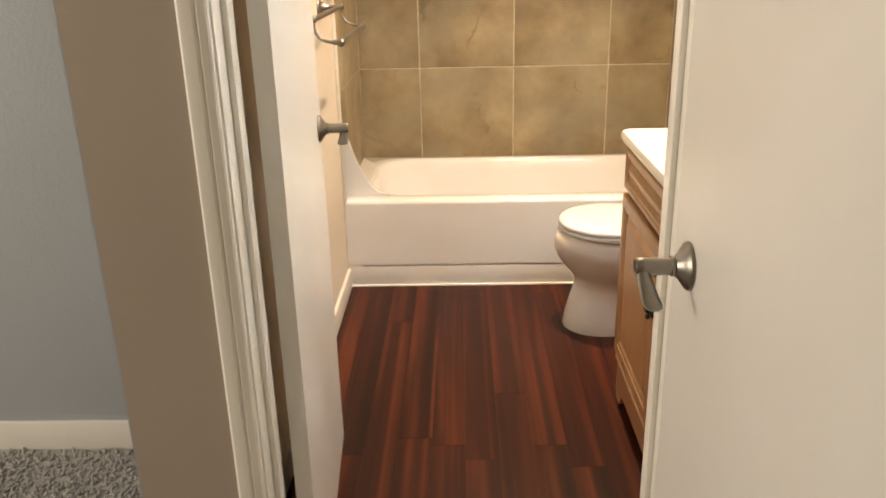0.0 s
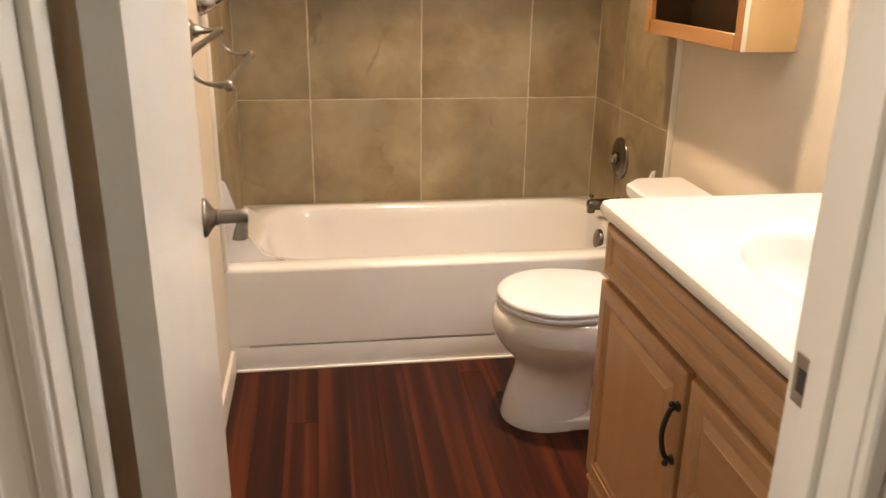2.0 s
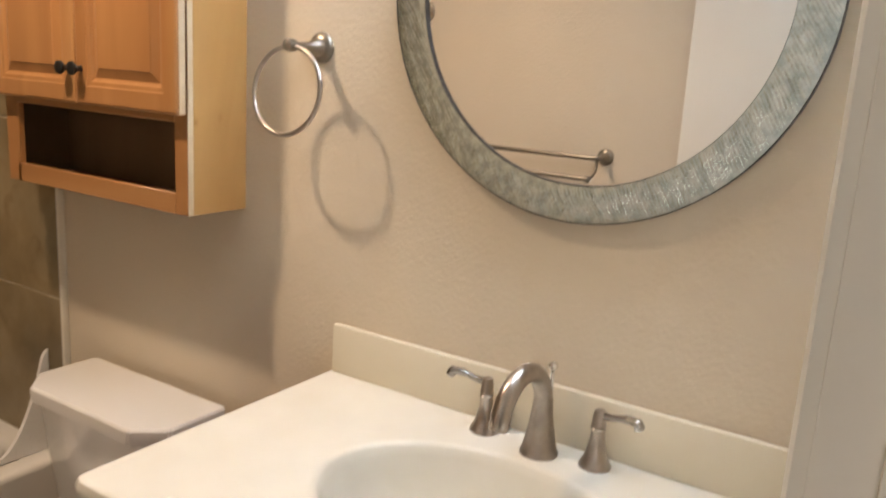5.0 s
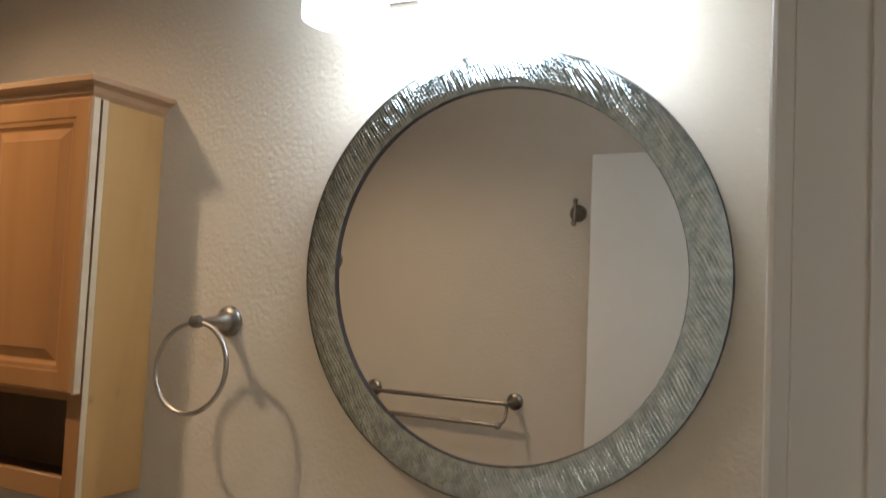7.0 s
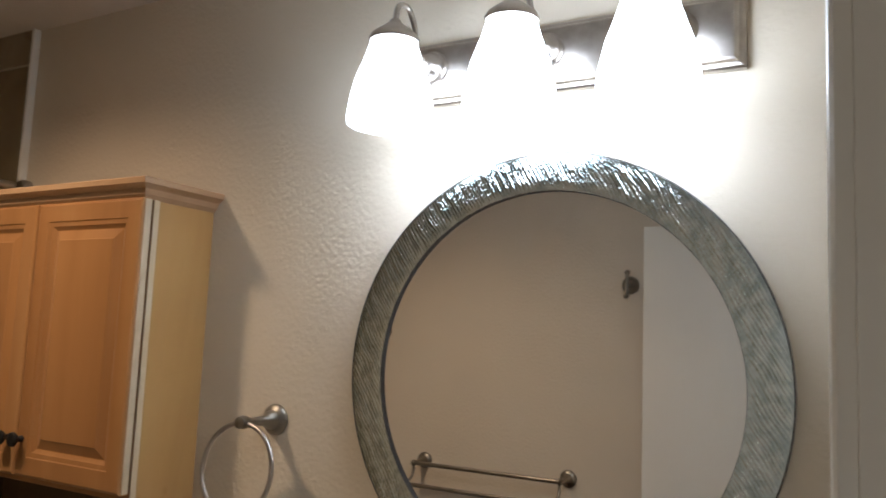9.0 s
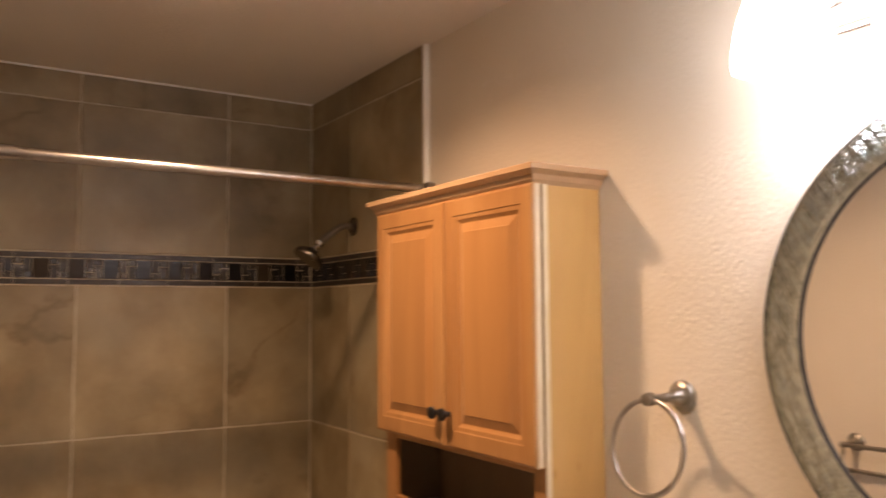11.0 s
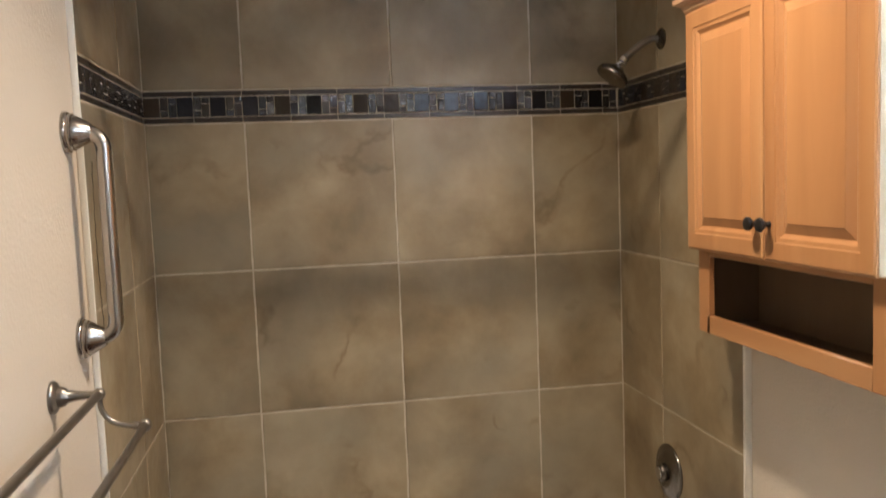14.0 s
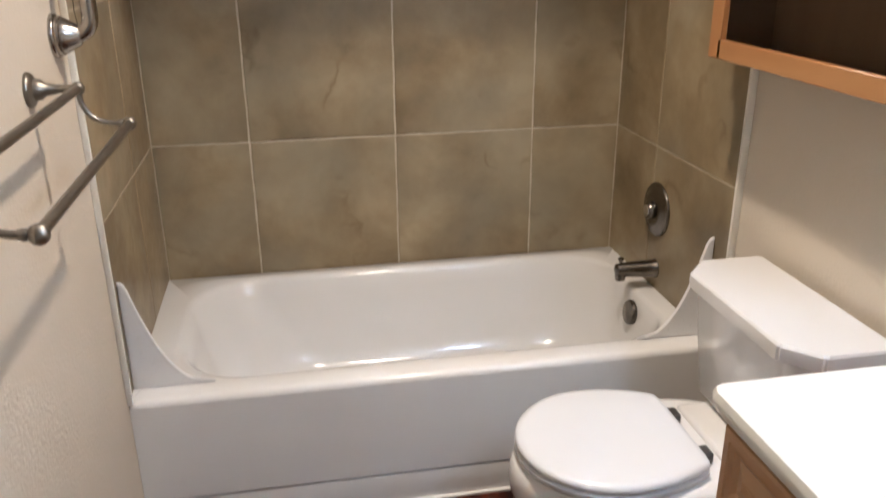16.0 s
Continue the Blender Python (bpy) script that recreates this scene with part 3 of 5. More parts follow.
RIM = 0.386
tub = thing("bathtub", (0.757, TUB_Y, 0), "white enamelled alcove bathtub with a plain apron", "bathtub")
bm = bmesh.new()
rings = [rounded_rect(0.003, 1.511, TUB_Y + 0.012, -0.002, 0.02, 0.004), rounded_rect(0.003, 1.511, TUB_Y + 0.012, -0.002, RIM - 0.03, 0.004),
         rounded_rect(XL + 0.001, XR - 0.001, TUB_Y + 0.0006, -0.002, RIM - 0.024, 0.003), rounded_rect(XL + 0.001, XR - 0.001, TUB_Y + 0.0006, -0.002, RIM - 0.017, 0.003),
         rounded_rect(XL + 0.001, XR - 0.001, TUB_Y + 0.003, -0.003, RIM - 0.0085, 0.003), rounded_rect(XL + 0.001, XR - 0.001, TUB_Y + 0.0085, -0.004, RIM - 0.003, 0.003), rounded_rect(XL + 0.002, XR - 0.002, TUB_Y + 0.018, -0.006, RIM, 0.003),
         rounded_rect(0.075, 1.462, TUB_Y + 0.072, -0.05, RIM + 0.001, 0.15, left=0.185), rounded_rect(0.088, 1.454, TUB_Y + 0.082, -0.058, RIM - 0.003, 0.15, left=0.19),
         rounded_rect(0.1, 1.449, TUB_Y + 0.09, -0.066, RIM - 0.015, 0.155, left=0.2), rounded_rect(0.115, 1.445, TUB_Y + 0.097, -0.075, RIM - 0.06, 0.165, left=0.22), rounded_rect(0.14, 1.436, TUB_Y + 0.105, -0.086, 0.245, 0.18, left=0.235),
         rounded_rect(0.175, 1.425, TUB_Y + 0.115, -0.1, 0.17, 0.2, left=0.25), rounded_rect(0.2, 1.414, TUB_Y + 0.123, -0.109, 0.13, 0.21, left=0.255), rounded_rect(0.235, 1.396, TUB_Y + 0.138, -0.123, 0.1, 0.21, left=0.25),
         rounded_rect(0.285, 1.35, TUB_Y + 0.165, -0.15, 0.074, 0.2, left=0.22), rounded_rect(0.33, 1.29, TUB_Y + 0.22, -0.2, 0.06, 0.15, left=0.16)]
part("basin", loft(bm, rings), M_TUB, tub, smooth=60)
bm = bmesh.new()
loft(bm, [[(XL + 0.001, y, z) for y, z in ((TUB_Y + 0.003, 0.0955), (TUB_Y + 0.0004, 0.0985), (TUB_Y + 0.0004, RIM - 0.017), (TUB_Y + 0.0115, RIM - 0.017), (TUB_Y + 0.0115, 0.0955))],
          [(XR - 0.001, y, z) for y, z in ((TUB_Y + 0.003, 0.0955), (TUB_Y + 0.0004, 0.0985), (TUB_Y + 0.0004, RIM - 0.017), (TUB_Y + 0.0115, RIM - 0.017), (TUB_Y + 0.0115, 0.0955))]])
part("apron", bm, M_TUB, tub, smooth=20)
part("lower_apron", boxed(XL + 0.001, XR - 0.001, TUB_Y + 0.002, TUB_Y + 0.0118, 0.0, 0.0895, 0.0015), M_TUB, tub)
part("apron_end", boxed(XL + 0.001, 0.062, TUB_Y + 0.0016, TUB_Y + 0.0115, 0.087, 0.0975, 0.001, 1), M_TUB, tub)
of = bmesh.new()
lathe(of, (1.437, -0.385, 0.312), (-1, 0, 0.14), [(-0.012, 0.04), (0.004, 0.04), (0.009, 0.036), (0.011, 0.02), (0.014, 0.008)], 28)
part("overflow_plate", of, M_BRONZE, tub, "dark nickel overflow plate")
single("caulk_bead", boxed(XL + 0.015, 1.511, TUB_Y - 0.008, TUB_Y + 0.004, -0.002, 0.006, 0.002), M_CAULK, "white caulk bead along the tub foot", "caulk", "structure")


def splash_guard(x_wall, way):
    g = bmesh.new()
    prof = [(0.0, 0.0), (0.195, 0.0), (0.195, 0.004)]
    for i in range(1, 17):
        f = i / 16
        prof.append((0.195 - 0.173 * f ** 0.68 - 0.004 * f, 0.004 + 0.262 * f ** 1.75))
    prof += [(0.014, 0.278), (0.008, 0.284), (0.0, 0.286)]
    outline = [(x_wall + way * a, -0.704, RIM + 0.001 + b) for a, b in prof]
    extrude_outline(g, outline, (0, 0.012, 0))
    bmesh.ops.bevel(g, geom=[e for e in g.edges if abs(e.verts[0].co.y - e.verts[1].co.y) < 1e-6], offset=0.003, segments=2, affect="EDGES")
    return single("splash_guard", g, M_FIN, "white curved plastic splash guard on the tub rim", "splash guard", group="tub splash guards", smooth=50)


splash_guard(TX0 + 0.001, 1)
splash_guard(TX1 - 0.001, -1)

# tub spout, valve, shower head
spout = thing("tub_spout", (1.514, -0.372, 0.45), "dark nickel tub spout with a diverter knob", "tub spout")
bm = bmesh.new()
lathe(bm, (1.514, -0.372, 0.451), (-1, 0, 0.04), [(0, 0.03), (0.004, 0.03), (0.008, 0.027), (0.05, 0.0255), (0.09, 0.023), (0.118, 0.0215), (0.128, 0.0185), (0.132, 0.01), (0.133, 0.002)], 26)
lathe(bm, (1.4, -0.372, 0.452), (0, 0, -1), [(0, 0.017), (0.02, 0.0165), (0.03, 0.016), (0.031, 0.013)], 20)
part("spout_body", bm, M_BRONZE, spout)
bm = bmesh.new()
lathe(bm, (1.398, -0.372, 0.472), (0, 0, 1), [(0, 0.004), (0.012, 0.004), (0.014, 0.009), (0.022, 0.009), (0.024, 0.006)], 16)
part("diverter_knob", bm, M_BRONZE, spout)

valve = thing("shower_valve", (1.514, -0.352, 0.638), "dark nickel round shower valve trim with a knob handle", "shower valve")
bm = bmesh.new()
lathe(bm, (1.514, -0.352, 0.638), (-1, 0, 0), [(0, 0.084), (0.004, 0.084), (0.008, 0.081), (0.011, 0.074), (0.0125, 0.062), (0.017, 0.056), (0.0195, 0.046), (0.02, 0.03)], 40)
part("escutcheon", bm, M_BRONZE, valve)
bm = bmesh.new()
lathe(bm, (1.498, -0.352, 0.638), (-1, 0, 0), [(0, 0.026), (0.006, 0.027), (0.016, 0.0265), (0.021, 0.023), (0.0225, 0.012)], 28)
hd = part("handle", bm, M_BRONZE, valve)
bm = bmesh.new()
lathe(bm, (1.4765, -0.352, 0.638), (-1, 0, 0), [(0, 0.0185), (0.002, 0.018), (0.003, 0.012)], 20)
part("index_cap", bm, M_CHROME, hd, "bright round cap")

shower = thing("wall_shower", (1.514, -0.337, 1.93), "dark nickel shower head on a bent arm", "shower head")
bm = bmesh.new()
lathe(bm, (1.514, -0.337, 1.93), (-1, 0, 0), [(0, 0.03), (0.004, 0.03), (0.01, 0.022), (0.014, 0.012)], 28)
part("flange", bm, M_BRONZE, shower)
bm = bmesh.new()
tube(bm, smooth_path([(1.512, -0.337, 1.93), (1.478, -0.337, 1.929), (1.44, -0.339, 1.908), (1.395, -0.342, 1.873)], 6), 0.0105, 14)
part("arm", bm, M_SATIN, shower)
bm = bmesh.new()
lathe(bm, (1.398, -0.342, 1.876), (-0.62, -0.03, -0.78), [(0, 0.011), (0.003, 0.0145), (0.016, 0.0145), (0.02, 0.011), (0.026, 0.0115), (0.03, 0.015), (0.036, 0.0165), (0.041, 0.015)], 24)
part("swivel_joint", bm, M_CHROME, shower, "bright ball joint")
bm = bmesh.new()
lathe(bm, (1.398, -0.342, 1.876), (-0.62, -0.03, -0.78), [(0.034, 0.016), (0.04, 0.022), (0.049, 0.037), (0.057, 0.0465), (0.066, 0.049), (0.072, 0.0475), (0.074, 0.041), (0.0735, 0.01)], 30)
part("head", bm, M_BRONZE, shower, "dark nickel spray head")

# curtain rod
rod = thing("shower_rod", (0.757, -0.775, 1.992), "straight brushed nickel tension shower rod", "shower rod")
bm = bmesh.new()
lathe(bm, (0.02, -0.775, 1.992), (1, 0, 0), [(0, 0.0145), (0.508, 0.0145), (0.51, 0.0125)], 20)
part("outer_tube", bm, M_NICKEL, rod)
bm = bmesh.new()
lathe(bm, (0.525, -0.775, 1.992), (1, 0, 0), [(0, 0.0122), (0.975, 0.0122)], 20)
part("inner_tube", bm, M_NICKEL, rod)
for x, way in ((XL, 1), (XR, -1)):
    bm = bmesh.new()
    lathe(bm, (x, -0.787, 1.992), (way, 0, 0), [(0, 0.019), (0.018, 0.019), (0.02, 0.0175), (0.024, 0.016)], 20)
    part("end_cap", bm, M_GREYPL if way == 1 else M_NICKEL, rod, "dark rubber end cap")

# grab bar
grab = thing("grab_bar", (XL, -0.845, 1.44), "brushed steel vertical grab bar with round flanges", "grab bar")
GY, GZ0, GZ1 = -0.846, 1.250, 1.668
for z in (GZ0, GZ1):
    bm = bmesh.new()
    lathe(bm, (XL, GY, z), (1, 0, 0), [(0, 0.042), (0.006, 0.042), (0.009, 0.04), (0.01, 0.0375), (0.014, 0.0375), (0.017, 0.0365), (0.018, 0.034), (0.022, 0.0335), (0.03, 0.0285), (0.045, 0.0205), (0.05, 0.0165)], 32)
    part("flange", bm, M_GRAB, grab)
bm = bmesh.new()
arc = [(XL + 0.02, GY, GZ0)]
for i in range(9):
    a = radians(-90 + 90 * i / 8)
    arc.append((XL + 0.035 + 0.035 * math.cos(a), GY, GZ0 + 0.035 + 0.035 * math.sin(a)))
arc = arc + [(x, y, GZ0 + GZ1 - z) for x, y, z in reversed(arc)]
tube(bm, arc, 0.0155, 18)
part("bar", bm, M_GRAB, grab)

# double towel bar
TZ = 1.184
towel = thing("double_towel_bar", (XL, -1.34, TZ), "brushed nickel double towel bar", "towel bar")
for y in (-1.062, -1.64):
    bm = bmesh.new()
    lathe(bm, (XL, y, TZ), (1, 0, 0), [(0, 0.03), (0.004, 0.03), (0.008, 0.027), (0.012, 0.019), (0.016, 0.018), (0.022, 0.017), (0.028, 0.011), (0.05, 0.0075), (0.07, 0.007), (0.075, 0.008)], 28)
    post = part("post", bm, M_SATIN, towel)
    bm = bmesh.new()
    ball(bm, (XL + 0.08, y, TZ), 0.0115)
    part("knuckle", bm, M_SATIN, post)
    bm = bmesh.new()
    tube(bm, smooth_path([(XL + 0.08, y, TZ - 0.008), (XL + 0.083, y, TZ - 0.03), (XL + 0.098, y, TZ - 0.052), (XL + 0.125, y, TZ - 0.062), (XL + 0.152, y, TZ - 0.064)], 6), 0.0052, 12)
    part("curved_arm", bm, M_SATIN, post)
    bm = bmesh.new()
    ball(bm, (XL + 0.155, y, TZ - 0.064), 0.0125)
    lathe(bm, (XL + 0.134, y, TZ - 0.063), (1, 0, -0.03), [(0, 0.0065), (0.004, 0.0075), (0.008, 0.0075), (0.012, 0.006)], 14)
    part("end_ball", bm, M_SATIN, post)
for dx, dz in ((0.08, 0.0), (0.155, -0.064)):
    bm = bmesh.new()
    tube(bm, [(XL + dx, -1.64, TZ + dz), (XL + dx, -1.062, TZ + dz)], 0.0078, 16)
    part("bar", bm, M_SATIN, towel)

# robe hook
hook = thing("robe_hook", (XL, -1.85, 1.85), "brushed nickel robe hook on the wall", "robe hook")
bm = bmesh.new()
lathe(bm, (XL, -1.85, 1.85), (1, 0, 0), [(0, 0.03), (0.004, 0.03), (0.009, 0.026), (0.014, 0.017), (0.022, 0.014), (0.035, 0.009), (0.045, 0.008)], 28)
part("base", bm, M_SATIN, hook)
bm = bmesh.new()
tube(bm, smooth_path([(XL + 0.04, -1.85, 1.888), (XL + 0.043, -1.85, 1.87), (XL + 0.045, -1.85, 1.85), (XL + 0.045, -1.85, 1.832), (XL + 0.052, -1.85, 1.814)], 4), 0.006, 12)
ball(bm, (XL + 0.04, -1.85, 1.891), 0.009)
ball(bm, (XL + 0.053, -1.85, 1.811), 0.009)
part("prong", bm, M_SATIN, hook)


# ---- toilet ----
TY = -1.16
TX = 0.007                        # how far the toilet stands nearer the wall


def egg(xf, xb, w, z, n=40, sq=2.0):
    xc = xf + (xb - xf) * 0.5
    pts = []
    for i in range(n):
        a = 2 * math.pi * i / n
        c, s = math.cos(a), math.sin(a)
        p = 2.0 if c > 0 else sq
        ax = (xc - xf) if c > 0 else (xb - xc)
        pts.append((TX + xc - math.copysign(abs(c) ** (2 / p), c) * ax, TY + math.copysign(abs(s) ** (2 / p), s) * w, z))
    return pts


toilet = thing("toilet", (1.2, TY, 0), "white porcelain two-piece toilet with the lid closed", "toilet")
bm = bmesh.new()
loft(bm, [egg(0.868, 1.14, 0.124, -0.004, sq=3), egg(0.866, 1.14, 0.125, 0.008, sq=3), egg(0.874, 1.14, 0.12, 0.05, sq=3), egg(0.89, 1.15, 0.112, 0.11, sq=3),
          egg(0.906, 1.16, 0.108, 0.165, sq=3), egg(0.907, 1.2, 0.115, 0.195, sq=3), egg(0.893, 1.26, 0.135, 0.218, sq=3), egg(0.87, 1.33, 0.158, 0.243, sq=3),
          egg(0.851, 1.38, 0.173, 0.268, sq=3), egg(0.838, 1.4, 0.183, 0.29, sq=3), egg(0.8345, 1.4, 0.186, 0.302, sq=3), egg(0.831, 1.4, 0.1885, 0.31, sq=3), egg(0.829, 1.4, 0.19, 0.335, sq=3),
          egg(0.831, 1.4, 0.189, 0.358, sq=3), egg(0.838, 1.4, 0.184, 0.376, sq=3), egg(0.848, 1.395, 0.178, 0.383, sq=3), egg(0.87, 1.385, 0.165, 0.385, sq=3)])
part("bowl", bm, M_PORC, toilet, smooth=60)
part("trapway", boxed(1.06, 1.42, TY - 0.078, TY + 0.078, 0.01, 0.33, 0.035, 4), M_PORC, toilet, smooth=50)
part("foot", boxed(1.0, 1.42, TY - 0.122, TY + 0.122, -0.004, 0.042, 0.012, 3), M_PORC, toilet, smooth=50)
part("tank_deck", boxed(1.27, 1.5, TY - 0.13, TY + 0.13, 0.34, 0.395, 0.015, 3), M_PORC, toilet)


def lid_ring(scale, z, grow=0.0):
    pts = []
    for i in range(25):
        a = radians(-90 + 180 * i / 24)
        pts.append((1.035 - 0.193 * math.cos(a), -0.186 * math.sin(a)))
    for i in range(1, 7):
        f = i / 6
        pts.append((1.035 + 0.17 * f, -(0.186 - 0.045 * f * f)))
    pts += [(1.213, -0.132), (1.216, -0.11), (1.217, 0.0), (1.216, 0.11), (1.213, 0.132)]
    for i in range(6, 0, -1):
        f = i / 6
        pts.append((1.035 + 0.17 * f, (0.186 - 0.045 * f * f)))
    return [(TX + 1.035 + (x - 1.035) * scale, TY + y * scale, z) for x, y in pts]


bm = bmesh.new()
loft(bm, [lid_ring(0.93, 0.385), lid_ring(0.955, 0.388), lid_ring(0.99, 0.3905), lid_ring(1.0, 0.394), lid_ring(1.0, 0.402), lid_ring(0.98, 0.405)])
part("seat", bm, M_SEAT, toilet, "white plastic seat", smooth=50)
bm = bmesh.new()
loft(bm, [lid_ring(0.94, 0.4048), lid_ring(0.955, 0.4088), lid_ring(0.988, 0.41), lid_ring(0.997, 0.4135), lid_ring(0.993, 0.4205), lid_ring(0.97, 0.426), lid_ring(0.9, 0.429), lid_ring(0.5, 0.431)])
part("lid", bm, M_SEAT, toilet, "white plastic lid", smooth=50)
for dy in (-0.075, 0.075):
    bm = boxed(1.214, 1.25, TY + dy - 0.019, TY + dy + 0.019, 0.384, 0.412, 0.007, 3)
    part("seat_hinge", bm, M_GREYPL, toilet, "dark grey seat hinge")
for dy in (-1, 1):
    bm = bmesh.new()
    lathe(bm, (1.2, TY + dy * 0.1, 0.04), (0, 0, 1), [(0, 0.016), (0.014, 0.015), (0.02, 0.01), (0.021, 0.002)], 16)
    part("bolt_cap", bm, M_PORC, toilet)


def tank_ring(x0, hw, cham, z, r=0.0):
    x0 += TX + 0.01
    return [(1.508, TY - hw, z), (x0 + cham, TY - hw, z), (x0, TY - hw + cham * 1.1, z), (x0, TY + hw - cham * 1.1, z), (x0 + cham, TY + hw, z), (1.508, TY + hw, z)]


bm = bmesh.new()
loft(bm, [tank_ring(1.335, 0.2, 0.04, 0.394), tank_ring(1.322, 0.205, 0.045, 0.41), tank_ring(1.305, 0.217, 0.05, 0.55), tank_ring(1.297, 0.226, 0.05, 0.666)])
bmesh.ops.bevel(bm, geom=[e for e in bm.edges if abs(e.verts[0].co.z - e.verts[1].co.z) > 0.01], offset=0.012, segments=3, affect="EDGES")
part("tank", bm, M_PORC, toilet, smooth=50)
bm = bmesh.new()
loft(bm, [tank_ring(1.288, 0.234, 0.055, 0.668), tank_ring(1.281, 0.239, 0.057, 0.672), tank_ring(1.279, 0.241, 0.057, 0.688), tank_ring(1.2795, 0.2405, 0.057, 0.7025), tank_ring(1.284, 0.237, 0.056, 0.7075)])
bmesh.ops.bevel(bm, geom=[e for e in bm.edges if abs(e.verts[0].co.z - e.verts[1].co.z) > 0.002], offset=0.005, segments=2, affect="EDGES")
part("tank_lid", bm, M_PORC, toilet, smooth=30)


# ---- raised-panel cabinet fronts ----
def panel_front(thing_, name, x, y0, y1, z0, z1, stile=0.052, thick=0.02, mats=None, label=""):
    """A door or drawer front whose face is at x, looking to -x, with a moulded frame and a raised field."""
    a, b = min(y0, y1), max(y0, y1)
    fr = bmesh.new()
    loft(fr, rect_rings_x(a, b, z0, z1, [(0.0, x + thick), (0.0, x + 0.005), (0.0015, x + 0.002), (0.006, x), (stile - 0.014, x), (stile - 0.012, x + 0.002), (stile - 0.004, x + 0.0035), (stile, x + 0.007), (stile + 0.004, x + 0.009)]), True, False)
    f = part(name, fr, mats or M_MAPLE, thing_, label, smooth=20)
    fl = bmesh.new()
    s = stile + 0.002
    loft(fl, rect_rings_x(a, b, z0, z1, [(s, x + 0.016), (s, x + 0.009), (s + 0.003, x + 0.009), (s + 0.021, x + 0.0025), (s + 0.023, x + 0.001), (s + 0.024, x + 0.001)]), True, True)
    part("raised_panel", fl, mats or M_MAPLE, f, smooth=15)
    return f


def knob(parent, x, y, z):
    k = bmesh.new()
    lathe(k, (x, y, z), (-1, 0, 0), [(0, 0.007), (0.004, 0.006), (0.01, 0.005), (0.014, 0.011), (0.019, 0.0145), (0.024, 0.0135), (0.027, 0.008), (0.0275, 0.002)], 20)
    return part("knob", k, M_BLACK, parent, "black round knob")


# ---- wall cabinet over the toilet ----
CX0, CY0, CY1, CZ0, CZ1 = 1.379, -1.434, -0.803, 1.163, 1.919
cab = thing("wall_cabinet", (1.45, -1.15, CZ0), "honey maple wall cabinet with two doors above an open shelf", "wall cabinet")
part("side_panel", boxed(CX0 + 0.014, XR, CY0, CY0 + 0.013, CZ0, CZ1, 0.001, 1), M_BIRCH, cab, "pale yellow birch side panel")
part("side_panel", boxed(CX0 + 0.014, XR, CY1 - 0.013, CY1, CZ0, CZ1, 0.001, 1), M_BIRCH, cab, "pale yellow birch side panel")
part("top", boxed(CX0 + 0.014, XR, CY0 + 0.013, CY1 - 0.013, CZ1 - 0.014, CZ1), M_CABIN_SHADE, cab)
part("bottom", boxed(CX0 + 0.014, XR, CY0 + 0.013, CY1 - 0.013, CZ0 + 0.002, CZ0 + 0.014), M_CABIN_SHADE, cab)
part("shelf", boxed(CX0 + 0.014, XR, CY0 + 0.013, CY1 - 0.013, 1.355, 1.369), M_CABIN_SHADE, cab)
part("back_panel", boxed(XR - 0.006, XR - 0.001, CY0 + 0.013, CY1 - 0.013, CZ0 + 0.014, CZ1 - 0.014), M_CABIN_SHADE, cab, "brown back panel, colour darkened for shade")
# thin sheets added over the birch sides to darken the open shelf
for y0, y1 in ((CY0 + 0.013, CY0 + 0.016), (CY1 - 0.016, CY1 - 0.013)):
    part("lining", boxed(CX0 + 0.0145, XR - 0.0065, y0, y1, CZ0 + 0.0145, 1.3545), M_CABIN_SHADE, cab, "thin brown inner side of the open shelf, darkened for shade")
for y0, y1 in ((CY0, CY0 + 0.038), (CY1 - 0.05, CY1)):
    part("face_stile", boxed(CX0, CX0 + 0.018 - 0.004, y0, y1, CZ0, CZ1, 0.0015, 1), M_MAPLE, cab)
for z0, z1 in ((CZ0, CZ0 + 0.042), (1.345, 1.375), (CZ1 - 0.04, CZ1)):
    part("face_rail", boxed(CX0, CX0 + 0.014, CY0 + 0.038, CY1 - 0.038, z0, z1, 0.0015, 1), M_MAPLE_H, cab)
mid = (CY0 + CY1) / 2
d1 = panel_front(cab, "cabinet_door", CX0 - 0.027, mid + 0.0015, CY1 + 0.003, 1.361, 1.906)
d2 = panel_front(cab, "cabinet_door", CX0 - 0.027, CY0 - 0.003, mid - 0.0015, 1.361, 1.906)
knob(d1, CX0 - 0.027, mid + 0.021, 1.434)
knob(d2, CX0 - 0.027, mid - 0.021, 1.434)
M_EDGE = surf("pale_edge_band", (0.62, 0.49, 0.32), (0.7, 0.58, 0.41), 20, 0.45)
part("edge_band", boxed(CX0 - 0.0215, CX0 - 0.0072, CY0 - 0.0042, CY0 - 0.003, 1.363, 1.904), M_EDGE, d2, "pale cream door edge")
part("edge_band", boxed(CX0 + 0.0005, CX0 + 0.0136, CY0 - 0.0012, CY0, CZ0 + 0.001, CZ1 - 0.002), M_EDGE, cab, "pale cream frame edge")
for d, y0, y1 in ((d1, mid + 0.02, CY1 - 0.02), (d2, CY0 + 0.02, mid - 0.02)):
    for z in (1.37, 1.89):
        part("hinge_block", boxed(CX0 - 0.0075, CX0 + 0.001, y0, y1, z - 0.006, z + 0.006), M_MAPLE, d)
bm = bmesh.new()
crown = [(0.0, CZ1 - 0.016), (0.004, CZ1 - 0.012), (0.008, CZ1 - 0.008), (0.012, CZ1 + 0.002), (0.02, CZ1 + 0.008), (0.026, CZ1 + 0.01), (0.026, CZ1 + 0.02), (0.024, CZ1 + 0.022)]
rings = []
